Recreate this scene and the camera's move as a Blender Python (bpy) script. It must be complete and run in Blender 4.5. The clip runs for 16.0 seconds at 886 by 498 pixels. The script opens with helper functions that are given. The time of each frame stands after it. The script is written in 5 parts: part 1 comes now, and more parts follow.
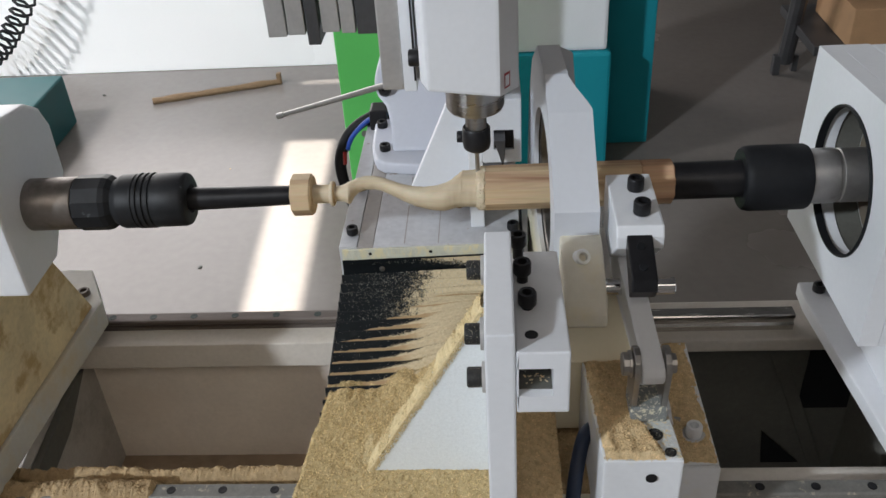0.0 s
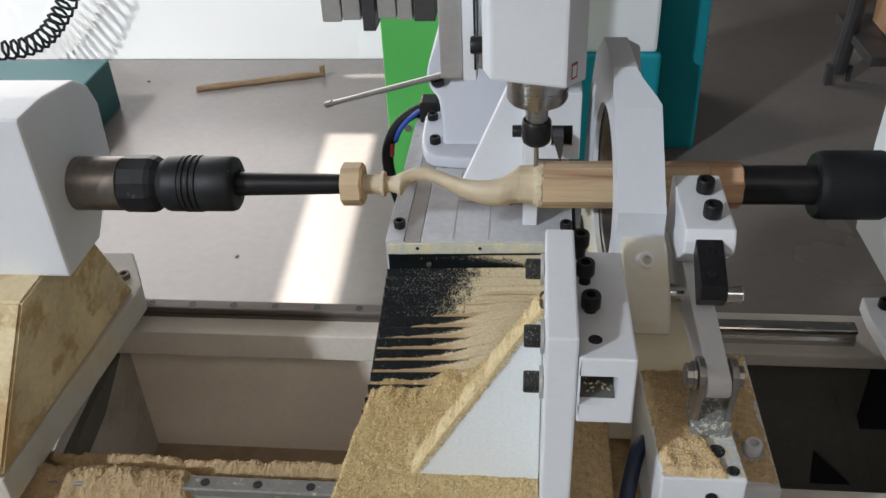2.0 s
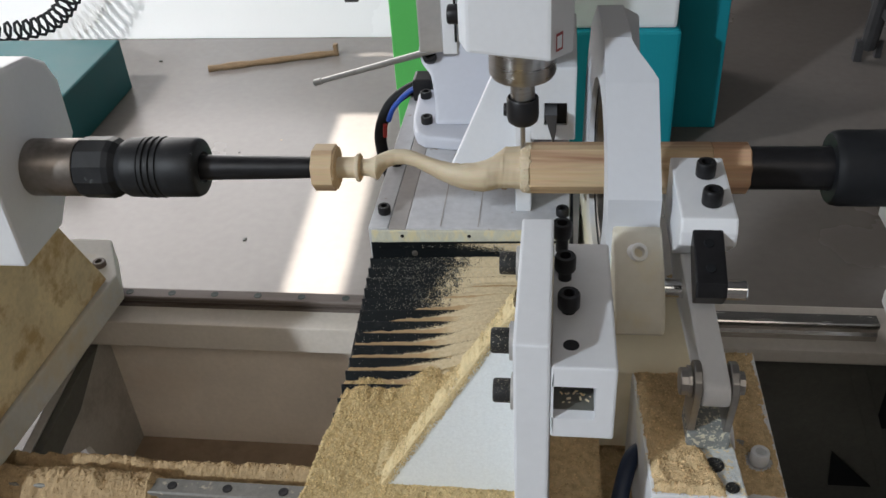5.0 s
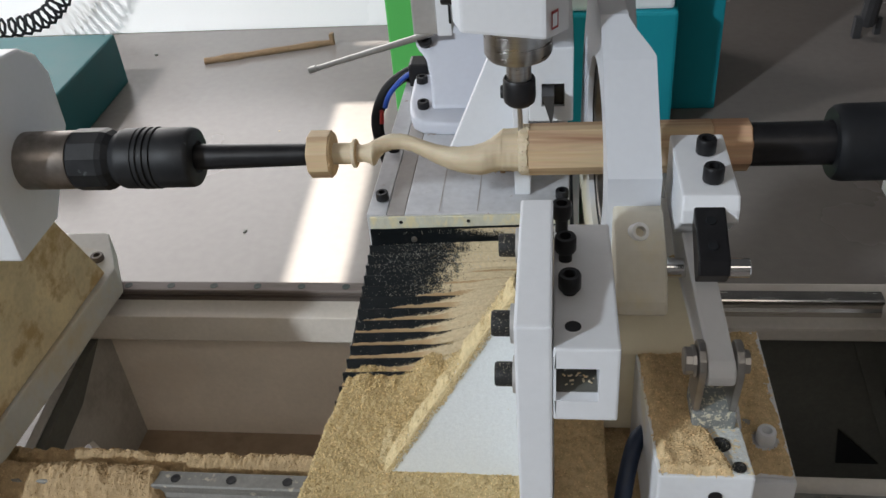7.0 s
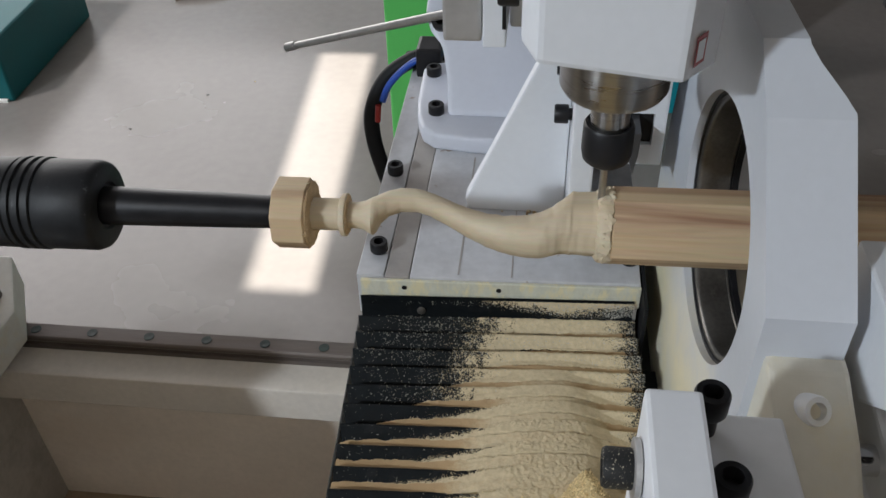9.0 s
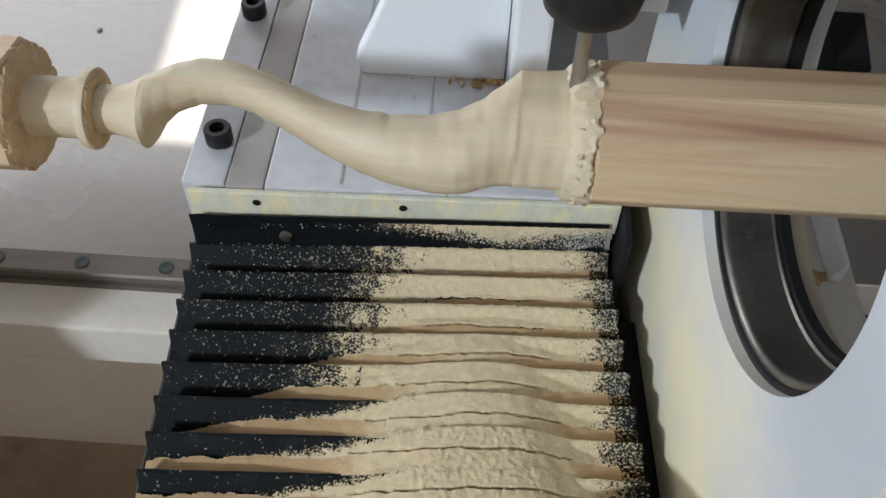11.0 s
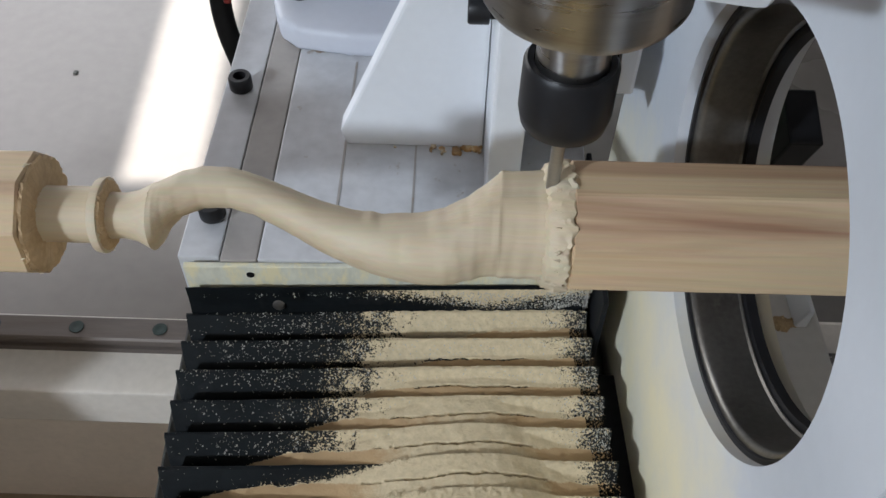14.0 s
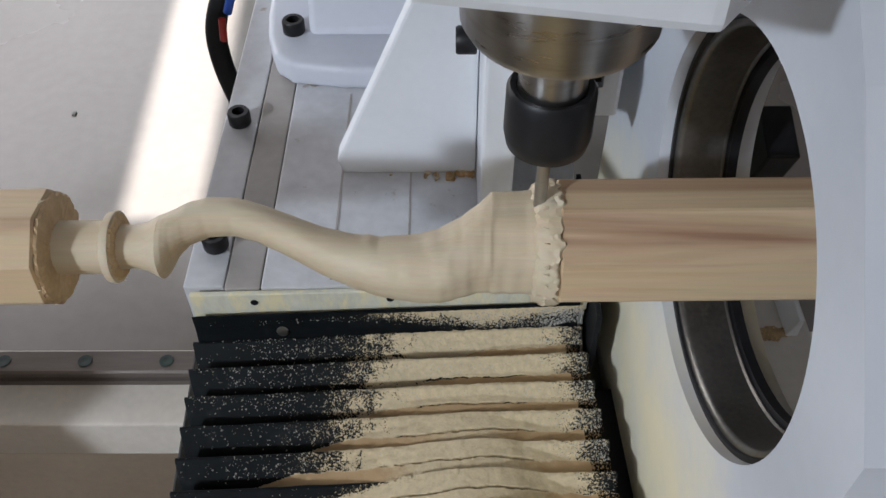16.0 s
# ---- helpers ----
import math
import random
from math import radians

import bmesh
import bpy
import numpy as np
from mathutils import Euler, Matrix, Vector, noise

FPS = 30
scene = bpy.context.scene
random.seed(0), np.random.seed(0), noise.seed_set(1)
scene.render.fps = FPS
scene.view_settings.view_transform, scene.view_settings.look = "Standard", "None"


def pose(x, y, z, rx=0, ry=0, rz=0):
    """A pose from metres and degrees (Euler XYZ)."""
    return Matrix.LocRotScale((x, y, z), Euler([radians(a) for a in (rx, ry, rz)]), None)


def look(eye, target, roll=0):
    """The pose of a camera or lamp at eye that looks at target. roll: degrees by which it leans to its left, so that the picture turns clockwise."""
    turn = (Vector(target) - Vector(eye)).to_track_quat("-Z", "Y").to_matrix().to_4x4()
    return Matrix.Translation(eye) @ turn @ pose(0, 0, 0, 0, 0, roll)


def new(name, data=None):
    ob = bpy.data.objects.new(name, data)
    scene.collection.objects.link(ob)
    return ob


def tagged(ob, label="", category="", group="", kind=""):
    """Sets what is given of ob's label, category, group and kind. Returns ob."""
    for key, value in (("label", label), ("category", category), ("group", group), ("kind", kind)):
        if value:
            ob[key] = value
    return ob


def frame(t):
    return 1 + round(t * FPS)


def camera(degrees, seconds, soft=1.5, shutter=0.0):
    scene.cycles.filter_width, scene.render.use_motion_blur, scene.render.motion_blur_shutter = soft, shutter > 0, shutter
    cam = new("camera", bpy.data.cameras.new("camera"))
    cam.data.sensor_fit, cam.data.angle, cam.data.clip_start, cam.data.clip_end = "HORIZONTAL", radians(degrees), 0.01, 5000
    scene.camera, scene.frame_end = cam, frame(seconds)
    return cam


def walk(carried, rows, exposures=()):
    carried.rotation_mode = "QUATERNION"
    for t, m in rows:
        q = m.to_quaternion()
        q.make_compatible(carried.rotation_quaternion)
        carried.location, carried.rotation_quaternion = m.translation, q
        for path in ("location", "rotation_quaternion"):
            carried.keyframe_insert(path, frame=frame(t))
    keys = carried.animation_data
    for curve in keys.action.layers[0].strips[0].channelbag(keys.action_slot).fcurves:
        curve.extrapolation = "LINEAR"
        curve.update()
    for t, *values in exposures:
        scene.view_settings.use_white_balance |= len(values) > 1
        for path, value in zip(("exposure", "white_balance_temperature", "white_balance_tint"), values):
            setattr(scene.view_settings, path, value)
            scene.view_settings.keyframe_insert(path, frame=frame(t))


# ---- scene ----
cam = camera(53.1, 16.0)
EXPOSURES = [(0, -0.26, 6540, 9), (7.5, -0.26, 6500, 8), (9.0, -0.50, 6430, 8), (9.6, -0.40, 6430, 9), (10.2, -0.08, 6320, 7), (13.2, -0.02, 6210, 7), (14.5, -0.37, 6180, 9), (16, -0.36, 6260, 10)]
PATH = [
    (0, (0.0849, -0.0157, 1.7066), (-0.0305, 1.4990, 0.6590), -3.80),
    (0.5, (0.0729, -0.0018, 1.7011), (-0.0591, 1.5073, 0.6452), -3.60),
    (1, (0.0711, 0.0000, 1.6956), (-0.0757, 1.5073, 0.6406), -3.30),
    (1.5, (0.0618, 0.0055, 1.6882), (-0.1209, 1.5128, 0.6387), -3.70),
    (2, (0.0609, 0.0111, 1.6836), (-0.1209, 1.5220, 0.6378), -2.80),
    (2.5, (0.0581, 0.0185, 1.6780), (-0.1292, 1.5239, 0.6276), -2.60),
    (3, (0.0609, 0.0471, 1.6605), (-0.1218, 1.5553, 0.6119), -1.80),
    (3.5, (0.0711, 0.0905, 1.6485), (-0.1191, 1.5922, 0.5916), -1.90),
    (4, (0.0969, 0.0775, 1.6512), (-0.1108, 1.5691, 0.5843), -2.50),
    (6.5, (0.0978, 0.0858, 1.6383), (-0.1403, 1.5589, 0.5510), -5.30),
    (7, (0.0988, 0.0858, 1.6383), (-0.1375, 1.5525, 0.5436), -5.40),
    (7.5, (0.0988, 0.0794, 1.6383), (-0.1384, 1.5451, 0.5409), -5.40),
    (8, (0.0978, 0.0868, 1.6356), (-0.1384, 1.5497, 0.5353), -5.00),
    (8.5, (0.095, 0.171, 1.601), (-0.177, 1.731, 0.379), -4.1),
    (9, (0.025, 0.379, 1.559), (-0.177, 1.889, 0.264), -2.0),
    (9.5, (0.031, 0.475, 1.505), (-0.101, 1.926, 0.136), 0.4),
    (10, (0.047, 0.571, 1.436), (-0.063, 1.878, -0.074), 0.1),
    (10.2, (0.042, 0.598, 1.424), (-0.05, 1.864, -0.122), 0.4),
    (12.5, (0.029, 0.597, 1.413), (0.0, 1.836, -0.157), 2.2),
    (13, (0.029, 0.6, 1.415), (0.015, 1.816, -0.173), 1.9),
    (13.5, (0.025, 0.603, 1.418), (0.032, 1.812, -0.175), 2.3),
    (14, (0.028, 0.601, 1.45), (0.025, 1.893, -0.078), 1.7),
    (14.5, (0.028, 0.593, 1.46), (0.021, 1.927, -0.03), -0.3),
    (15, (0.03, 0.595, 1.463), (0.024, 1.925, -0.031), -0.4),
    (15.5, (0.031, 0.595, 1.468), (0.034, 1.912, -0.037), -0.5),
    (16, (0.03, 0.588, 1.46), (0.026, 1.927, -0.025), -0.3),
]
walk(cam, [(t, look(eye, target, roll)) for t, eye, target, roll in PATH], EXPOSURES)
AY, AZ = 0.816, 1.207          # the lathe's turning axis runs along x at this y and z

# ---- world and light ----
world = bpy.data.worlds.new("sky")
scene.world = world
world.use_nodes = True
wn = world.node_tree.nodes
sky = wn.new("ShaderNodeTexSky")
sky.sky_type = "NISHITA"
sky.sun_disc = False
sky.sun_elevation = radians(70)
sky.sun_rotation = radians(-4)
world.node_tree.links.new(sky.outputs[0], wn["Background"].inputs[0])
wn["Background"].inputs[1].default_value = 0.12

sun_data = bpy.data.lights.new("sun", "SUN")
sun_data.energy, sun_data.angle, sun_data.color = 18.0, radians(0.5), (1.0, 0.95, 0.88)
sun = new("sun", sun_data)
SUN_UP = radians(70)
sun.matrix_world = look((0, 0, 0), (0.072, -0.997, -math.tan(SUN_UP)))


def area(name, eye, target, sx, sy, watts, color, spread=180):
    d = bpy.data.lights.new(name, "AREA")
    d.shape, d.size, d.size_y, d.energy, d.color = "RECTANGLE", sx, sy, watts, color
    d.spread = radians(spread)
    ob = new(name, d)
    ob.matrix_world = look(eye, target)
    return ob


area("gate_daylight", (-5.2, 5.98, 2.45), (-5.2, 0, 2.45), 7.4, 4.7, 480, (1.0, 0.935, 0.90))
area("lamp_light_high_bay", (-4.75, -3.65, 4.52), (0.06, 0.82, 1.2), 0.34, 0.34, 560, (0.88, 0.955, 1.05))
# Wide fill added under the roof to lift the shadows; no source known.
area("overhead_fill", (-1.0, -3.4, 5.36), (-1.0, -3.3999, 0), 11.8, 2.0, 140, (1.0, 0.88, 0.76))
# Added lamp, out of view, that brightens the white panel and left floor.
area("panel_floor_fill", (-4.1, 1.0, 4.55), (-2.6, 4.1, 0.1), 0.34, 0.34, 105, (0.98, 0.98, 1.0), 84)


# ---- materials ----
def mat(name, color, rough=0.5, metal=0.0, vary=0.12, scale=12.0, fine=160.0, bump=0.0, second=None, second_at=0.55, coat=0.0, sharp=0.12, space="Object", stretch=(1, 1, 1), spec=0.5, settle=None):
    """A surface with broad patches, fine grain, roughness wear and, if given, a second colour in irregular patches."""
    m = bpy.data.materials.new(name)
    m.use_nodes = True
    n, l = m.node_tree.nodes, m.node_tree.links
    b = n["Principled BSDF"]
    tc = n.new("ShaderNodeTexCoord")
    mp = n.new("ShaderNodeMapping")
    mp.inputs["Scale"].default_value = stretch
    l.new(tc.outputs[space], mp.inputs[0])
    big = n.new("ShaderNodeTexNoise")
    big.inputs["Scale"].default_value, big.inputs["Detail"].default_value = scale, 5
    small = n.new("ShaderNodeTexNoise")
    small.inputs["Scale"].default_value, small.inputs["Detail"].default_value = fine, 3
    for t in (big, small):
        l.new(mp.outputs[0], t.inputs["Vector"])
    add = n.new("ShaderNodeMath")
    add.operation = "MULTIPLY_ADD"
    l.new(small.outputs[0], add.inputs[0])
    add.inputs[1].default_value = 0.45
    l.new(big.outputs[0], add.inputs[2])
    ramp = n.new("ShaderNodeMapRange")
    ramp.inputs["From Min"].default_value, ramp.inputs["From Max"].default_value = 0.4, 1.05
    ramp.inputs["To Min"].default_value, ramp.inputs["To Max"].default_value = 1 - vary, 1 + vary * 0.6
    l.new(add.outputs[0], ramp.inputs[0])
    mul = n.new("ShaderNodeVectorMath")
    mul.operation = "SCALE"
    mul.inputs[0].default_value = color[:3]
    l.new(ramp.outputs[0], mul.inputs["Scale"])
    out = mul.outputs[0]
    if second:
        pn = n.new("ShaderNodeTexNoise")
        pn.inputs["Scale"].default_value, pn.inputs["Detail"].default_value, pn.inputs["Roughness"].default_value = scale * 0.8, 8, 0.65
        l.new(mp.outputs[0], pn.inputs["Vector"])
        pr = n.new("ShaderNodeMapRange")
        pr.inputs["From Min"].default_value, pr.inputs["From Max"].default_value = second_at, second_at + sharp
        amount = pn.outputs[0]
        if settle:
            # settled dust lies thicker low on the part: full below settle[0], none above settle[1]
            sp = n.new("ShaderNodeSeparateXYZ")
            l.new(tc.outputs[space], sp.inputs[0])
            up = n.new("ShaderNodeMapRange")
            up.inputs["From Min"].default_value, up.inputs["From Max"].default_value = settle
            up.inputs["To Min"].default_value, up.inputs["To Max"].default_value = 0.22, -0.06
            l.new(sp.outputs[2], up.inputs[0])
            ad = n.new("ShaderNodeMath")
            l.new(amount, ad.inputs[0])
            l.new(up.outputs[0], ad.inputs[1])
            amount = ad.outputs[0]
        l.new(amount, pr.inputs[0])
        mix = n.new("ShaderNodeMix")
        mix.data_type = "RGBA"
        l.new(pr.outputs[0], mix.inputs[0])
        l.new(out, mix.inputs[6])
        mix.inputs[7].default_value = (*second[:3], 1)
        out = mix.outputs[2]
    l.new(out, b.inputs["Base Color"])
    rr = n.new("ShaderNodeMapRange")
    rr.inputs["To Min"].default_value, rr.inputs["To Max"].default_value = max(0.02, rough - 0.1), min(1, rough + 0.1)
    l.new(big.outputs[0], rr.inputs[0])
    l.new(rr.outputs[0], b.inputs["Roughness"])
    b.inputs["Metallic"].default_value = metal
    b.inputs["Specular IOR Level"].default_value = spec
    if coat:
        b.inputs["Coat Weight"].default_value, b.inputs["Coat Roughness"].default_value = coat, 0.15
    if bump:
        bp = n.new("ShaderNodeBump")
        bp.inputs["Strength"].default_value, bp.inputs["Distance"].default_value = 0.6, bump
        l.new(add.outputs[0], bp.inputs["Height"])
        l.new(bp.outputs[0], b.inputs["Normal"])
    return m


DUST = (0.72, 0.60, 0.36)
WHITE = mat("white_paint", (0.73, 0.75, 0.785), 0.42, vary=0.06, scale=9, bump=0.0004, spec=0.4)
COLUMNPAINT = mat("casting_bluish_white_paint", (0.56, 0.58, 0.645), 0.4, vary=0.06, scale=9, bump=0.0004, spec=0.4)
WHITE_DUSTY = mat("white_paint_dusty", (0.74, 0.76, 0.79), 0.5, vary=0.08, scale=14, second=(0.74, 0.68, 0.46), second_at=0.55, sharp=0.25, bump=0.0005)
CREAM = mat("white_paint_dust_coated", (0.74, 0.70, 0.55), 0.75, vary=0.12, scale=16, second=(0.72, 0.74, 0.77), second_at=0.60, sharp=0.2, bump=0.0006)
YELLOWED = mat("white_paint_sawdust_film", (0.76, 0.63, 0.39), 0.75, vary=0.3, scale=15, second=(0.50, 0.345, 0.16), second_at=0.50, sharp=0.09, bump=0.0006)
# Dusty bed paint, made paler than the beam's to replace missing fill light.
WALLBRIGHT = mat("bed_sheet_dusty_paint_brightened", (0.88, 0.80, 0.71), 0.65, vary=0.14, scale=7, second=(0.78, 0.67, 0.56), second_at=0.58, sharp=0.3, bump=0.0004)
BEAMPAINT = mat("bed_beam_paint_filmed_with_dust", (0.62, 0.575, 0.52), 0.6, vary=0.18, scale=7, second=(0.50, 0.43, 0.36), second_at=0.58, sharp=0.25, bump=0.0004)
RAILDULL = mat("dull_rail_steel", (0.145, 0.125, 0.115), 0.5, metal=0.5, vary=0.3, scale=9, second=(0.11, 0.088, 0.072), second_at=0.5, sharp=0.25, stretch=(0.4, 4, 4), spec=0.3)
RIBPAINT = mat("bed_rib_paint", (0.50, 0.48, 0.45), 0.6, vary=0.25, scale=9, second=(0.2, 0.17, 0.14), second_at=0.55, sharp=0.25)
GREYPAINT = mat("bed_grey_white_paint", (0.62, 0.60, 0.57), 0.5, vary=0.14, scale=6, second=(0.42, 0.37, 0.30), second_at=0.62, sharp=0.2, bump=0.0004)
# Dark paint; inside the bed and recesses its colour stands in for shade.
DARKPAINT_SHADE = mat("dark_paint_and_inside_shade", (0.125, 0.125, 0.112), 0.65, vary=0.3, scale=8, bump=0.0004, spec=0.3)
FLANGESTEEL = mat("brownish_flange_steel", (0.26, 0.215, 0.165), 0.5, metal=0.4, vary=0.25, scale=25, second=(0.14, 0.12, 0.10), second_at=0.58, sharp=0.2)
PLUGGREEN = mat("dark_green_plug", (0.010, 0.028, 0.024), 0.5, vary=0.5, scale=200, second=(0.05, 0.05, 0.043), second_at=0.66, sharp=0.1)
TRAYDUST = mat("tray_brown_dust_film", (0.40, 0.30, 0.215), 0.75, vary=0.25, scale=8, fine=90, second=(0.12, 0.09, 0.068), second_at=0.57, sharp=0.25, bump=0.0005)
BLACK = mat("black_oxide_steel", (0.013, 0.013, 0.015), 0.42, metal=0.2, vary=0.5, scale=40, second=(0.045, 0.042, 0.04), second_at=0.64, sharp=0.12, spec=0.4)
BLACKDUST = mat("black_steel_dusty", (0.02, 0.02, 0.02), 0.6, vary=0.5, scale=1000, fine=1600, second=(0.55, 0.5, 0.38), second_at=0.60, sharp=0.05, spec=0.3)
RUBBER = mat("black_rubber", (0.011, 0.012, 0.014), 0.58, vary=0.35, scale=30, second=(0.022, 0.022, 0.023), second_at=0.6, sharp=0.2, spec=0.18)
STEEL = mat("bright_steel", (0.62, 0.60, 0.57), 0.24, metal=1.0, vary=0.2, scale=30, fine=300, second=(0.30, 0.26, 0.22), second_at=0.6, sharp=0.15, stretch=(1, 6, 6))
CHROME = mat("chromed_steel", (0.75, 0.75, 0.76), 0.12, metal=1.0, vary=0.1, scale=30)
GREYSTEEL = mat("grey_machined_steel", (0.38, 0.37, 0.36), 0.38, metal=0.85, vary=0.25, scale=25, second=(0.16, 0.14, 0.12), second_at=0.62, sharp=0.15)
GREYALU = mat("grey_aluminium", (0.50, 0.49, 0.48), 0.45, metal=0.6, vary=0.15, scale=20)
DARKALU = mat("dark_anodised_aluminium", (0.09, 0.09, 0.095), 0.45, metal=0.5, vary=0.2, scale=20)
DARKTEAL = mat("dark_teal_paint", (0.006, 0.085, 0.092), 0.5, vary=0.15, scale=5, bump=0.0003, spec=0.25)
TEAL = mat("teal_paint", (0.010, 0.25, 0.31), 0.55, vary=0.12, scale=5, bump=0.0003, spec=0.25)
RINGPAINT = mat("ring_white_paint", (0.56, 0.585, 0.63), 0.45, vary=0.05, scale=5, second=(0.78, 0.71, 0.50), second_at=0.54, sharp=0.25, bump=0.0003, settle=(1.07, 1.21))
RAILDUSTY = mat("rail_steel_grey_dust", (0.20, 0.195, 0.18), 0.6, metal=0.3, vary=0.3, scale=90, fine=400, second=(0.42, 0.38, 0.30), second_at=0.60, sharp=0.08)
QUILLSTEEL = mat("stained_quill_steel", (0.29, 0.262, 0.24), 0.42, metal=1.0, vary=0.35, scale=22, second=(0.16, 0.135, 0.118), second_at=0.50, sharp=0.2)
DARKSTEEL = mat("dark_bearing_steel", (0.20, 0.19, 0.175), 0.34, metal=0.85, vary=0.4, scale=30, fine=400, second=(0.30, 0.28, 0.25), second_at=0.62, sharp=0.10)
CENTREBLACK = mat("scuffed_black_centre", (0.013, 0.014, 0.016), 0.52, vary=0.5, scale=70, fine=420, second=(0.07, 0.074, 0.078), second_at=0.63, sharp=0.06, bump=0.0003, spec=0.3)
LIPDUST = mat("lip_paint_pale_dust", (0.60, 0.60, 0.50), 0.8, vary=0.15, scale=130, fine=500, second=(0.70, 0.64, 0.42), second_at=0.48, sharp=0.12, bump=0.0008, stretch=(1, 1, 0.4))
POWDER = mat("pale_wood_powder", (0.68, 0.585, 0.405), 0.95, vary=0.22, scale=260, fine=700, bump=0.0010, spec=0.1)
EDGEDUST = mat("yellow_edge_powder", (0.70, 0.575, 0.34), 0.95, vary=0.16, scale=230, fine=700, bump=0.0010, spec=0.1)
MOUNDDUST = mat("tan_wood_powder", (0.55, 0.44, 0.28), 0.95, vary=0.16, scale=40, fine=700, bump=0.0010, second=(0.60, 0.51, 0.345), second_at=0.5, sharp=0.25, spec=0.1)
CLOTH = mat("black_bellows_cloth", (0.010, 0.014, 0.017), 0.62, vary=0.4, scale=60, fine=400, second=(0.035, 0.038, 0.042), second_at=0.55, sharp=0.25, bump=0.0003, spec=0.3)
BLOCKDUST = mat("grey_steel_thick_specks", (0.24, 0.255, 0.25), 0.7, metal=0.2, vary=0.2, scale=340, fine=700, second=(0.66, 0.63, 0.50), second_at=0.53, sharp=0.05, bump=0.0010)
SPECKLED = mat("white_paint_thick_dust", (0.58, 0.60, 0.59), 0.8, vary=0.2, scale=330, fine=700, second=(0.70, 0.58, 0.36), second_at=0.53, sharp=0.06, bump=0.0012)
TABLEPAINT = mat("table_white_paint_stained", (0.54, 0.545, 0.565), 0.45, vary=0.14, scale=60, fine=120, second=(0.27, 0.20, 0.14), second_at=0.64, sharp=0.06, bump=0.0004)
STRIPPAINT = mat("grimy_white_strip", (0.36, 0.335, 0.315), 0.55, vary=0.18, scale=30, second=(0.25, 0.15, 0.085), second_at=0.60, sharp=0.10, bump=0.0004)
GLUE = mat("rusty_brown_stain", (0.42, 0.25, 0.10), 0.35, vary=0.5, scale=160, second=(0.66, 0.58, 0.42), second_at=0.52, sharp=0.1, bump=0.0010)
SPINDLESTEEL = mat("turned_grey_steel", (0.40, 0.395, 0.39), 0.30, metal=1.0, vary=0.12, scale=40, fine=300, second=(0.31, 0.29, 0.275), second_at=0.55, sharp=0.2, stretch=(1, 1, 8))
WEBPAINT = mat("white_paint_dust_specks", (0.74, 0.775, 0.78), 0.55, vary=0.08, scale=300, fine=600, second=(0.60, 0.54, 0.40), second_at=0.70, sharp=0.05, bump=0.0004)
FOOTPAINT = mat("foot_paint_dull_dust", (0.60, 0.59, 0.55), 0.6, vary=0.14, scale=11, second=(0.58, 0.47, 0.28), second_at=0.50, sharp=0.25, bump=0.0005)
# Lighter copy of CREAM; makes up for the shadow on the base face.
BASECREAM = mat("cream_dusted_paint_brightened", (0.90, 0.83, 0.64), 0.6, vary=0.06, scale=16, second=(0.90, 0.86, 0.74), second_at=0.55, sharp=0.25, bump=0.0004)
LUGPAINT = mat("lug_paint_dust_film", (0.66, 0.625, 0.53), 0.6, vary=0.1, scale=14, second=(0.66, 0.58, 0.38), second_at=0.54, sharp=0.2, bump=0.0005)
SIDESTEEL = mat("side_plate_dusty_steel", (0.07, 0.068, 0.064), 0.65, metal=0.2, vary=0.3, scale=40, second=(0.22, 0.19, 0.14), second_at=0.62, sharp=0.15)
GREEN = mat("green_paint", (0.10, 0.50, 0.11), 0.5, vary=0.08, scale=5)
CARD = mat("cardboard", (0.42, 0.25, 0.13), 0.8, vary=0.15, scale=14)
STICKWOOD = mat("old_wood", (0.22, 0.14, 0.075), 0.7, vary=0.3, scale=20, stretch=(1, 8, 8))
RED = mat("red_plastic", (0.32, 0.02, 0.018), 0.35)
BLUE = mat("blue_cable", (0.01, 0.06, 0.35), 0.45)
NAVY = mat("navy_hose", (0.012, 0.025, 0.06), 0.5, vary=0.3, scale=60)
CHIPS = mat("sawdust", (0.67, 0.53, 0.29), 0.95, vary=0.13, scale=230, fine=700, bump=0.0004, second=(0.75, 0.61, 0.36), second_at=0.5, sharp=0.3, spec=0.1)
# Darker copy of the brown sawdust, with the front rail's shade in it.
CHIPSRAIL = mat("sawdust_brown_shaded", (0.52, 0.38, 0.22), 0.95, vary=0.32, scale=150, fine=620, bump=0.0022, second=(0.60, 0.45, 0.27), second_at=0.52, sharp=0.3, spec=0.1)
CHIPSDARK = mat("sawdust_brown", (0.74, 0.56, 0.325), 0.95, vary=0.32, scale=150, fine=620, bump=0.0016, second=(0.80, 0.64, 0.40), second_at=0.52, sharp=0.3, spec=0.1)
WALLPAINT = mat("hall_wall_paint", (0.21, 0.207, 0.20), 0.8, vary=0.1, scale=1.2)
CEILPAINT = mat("hall_roof_sheet", (0.19, 0.19, 0.195), 0.7, vary=0.1, scale=1.0)
PANELWHITE = mat("white_glossy_panel", (0.93, 0.93, 0.93), 0.25, vary=0.03, scale=2)


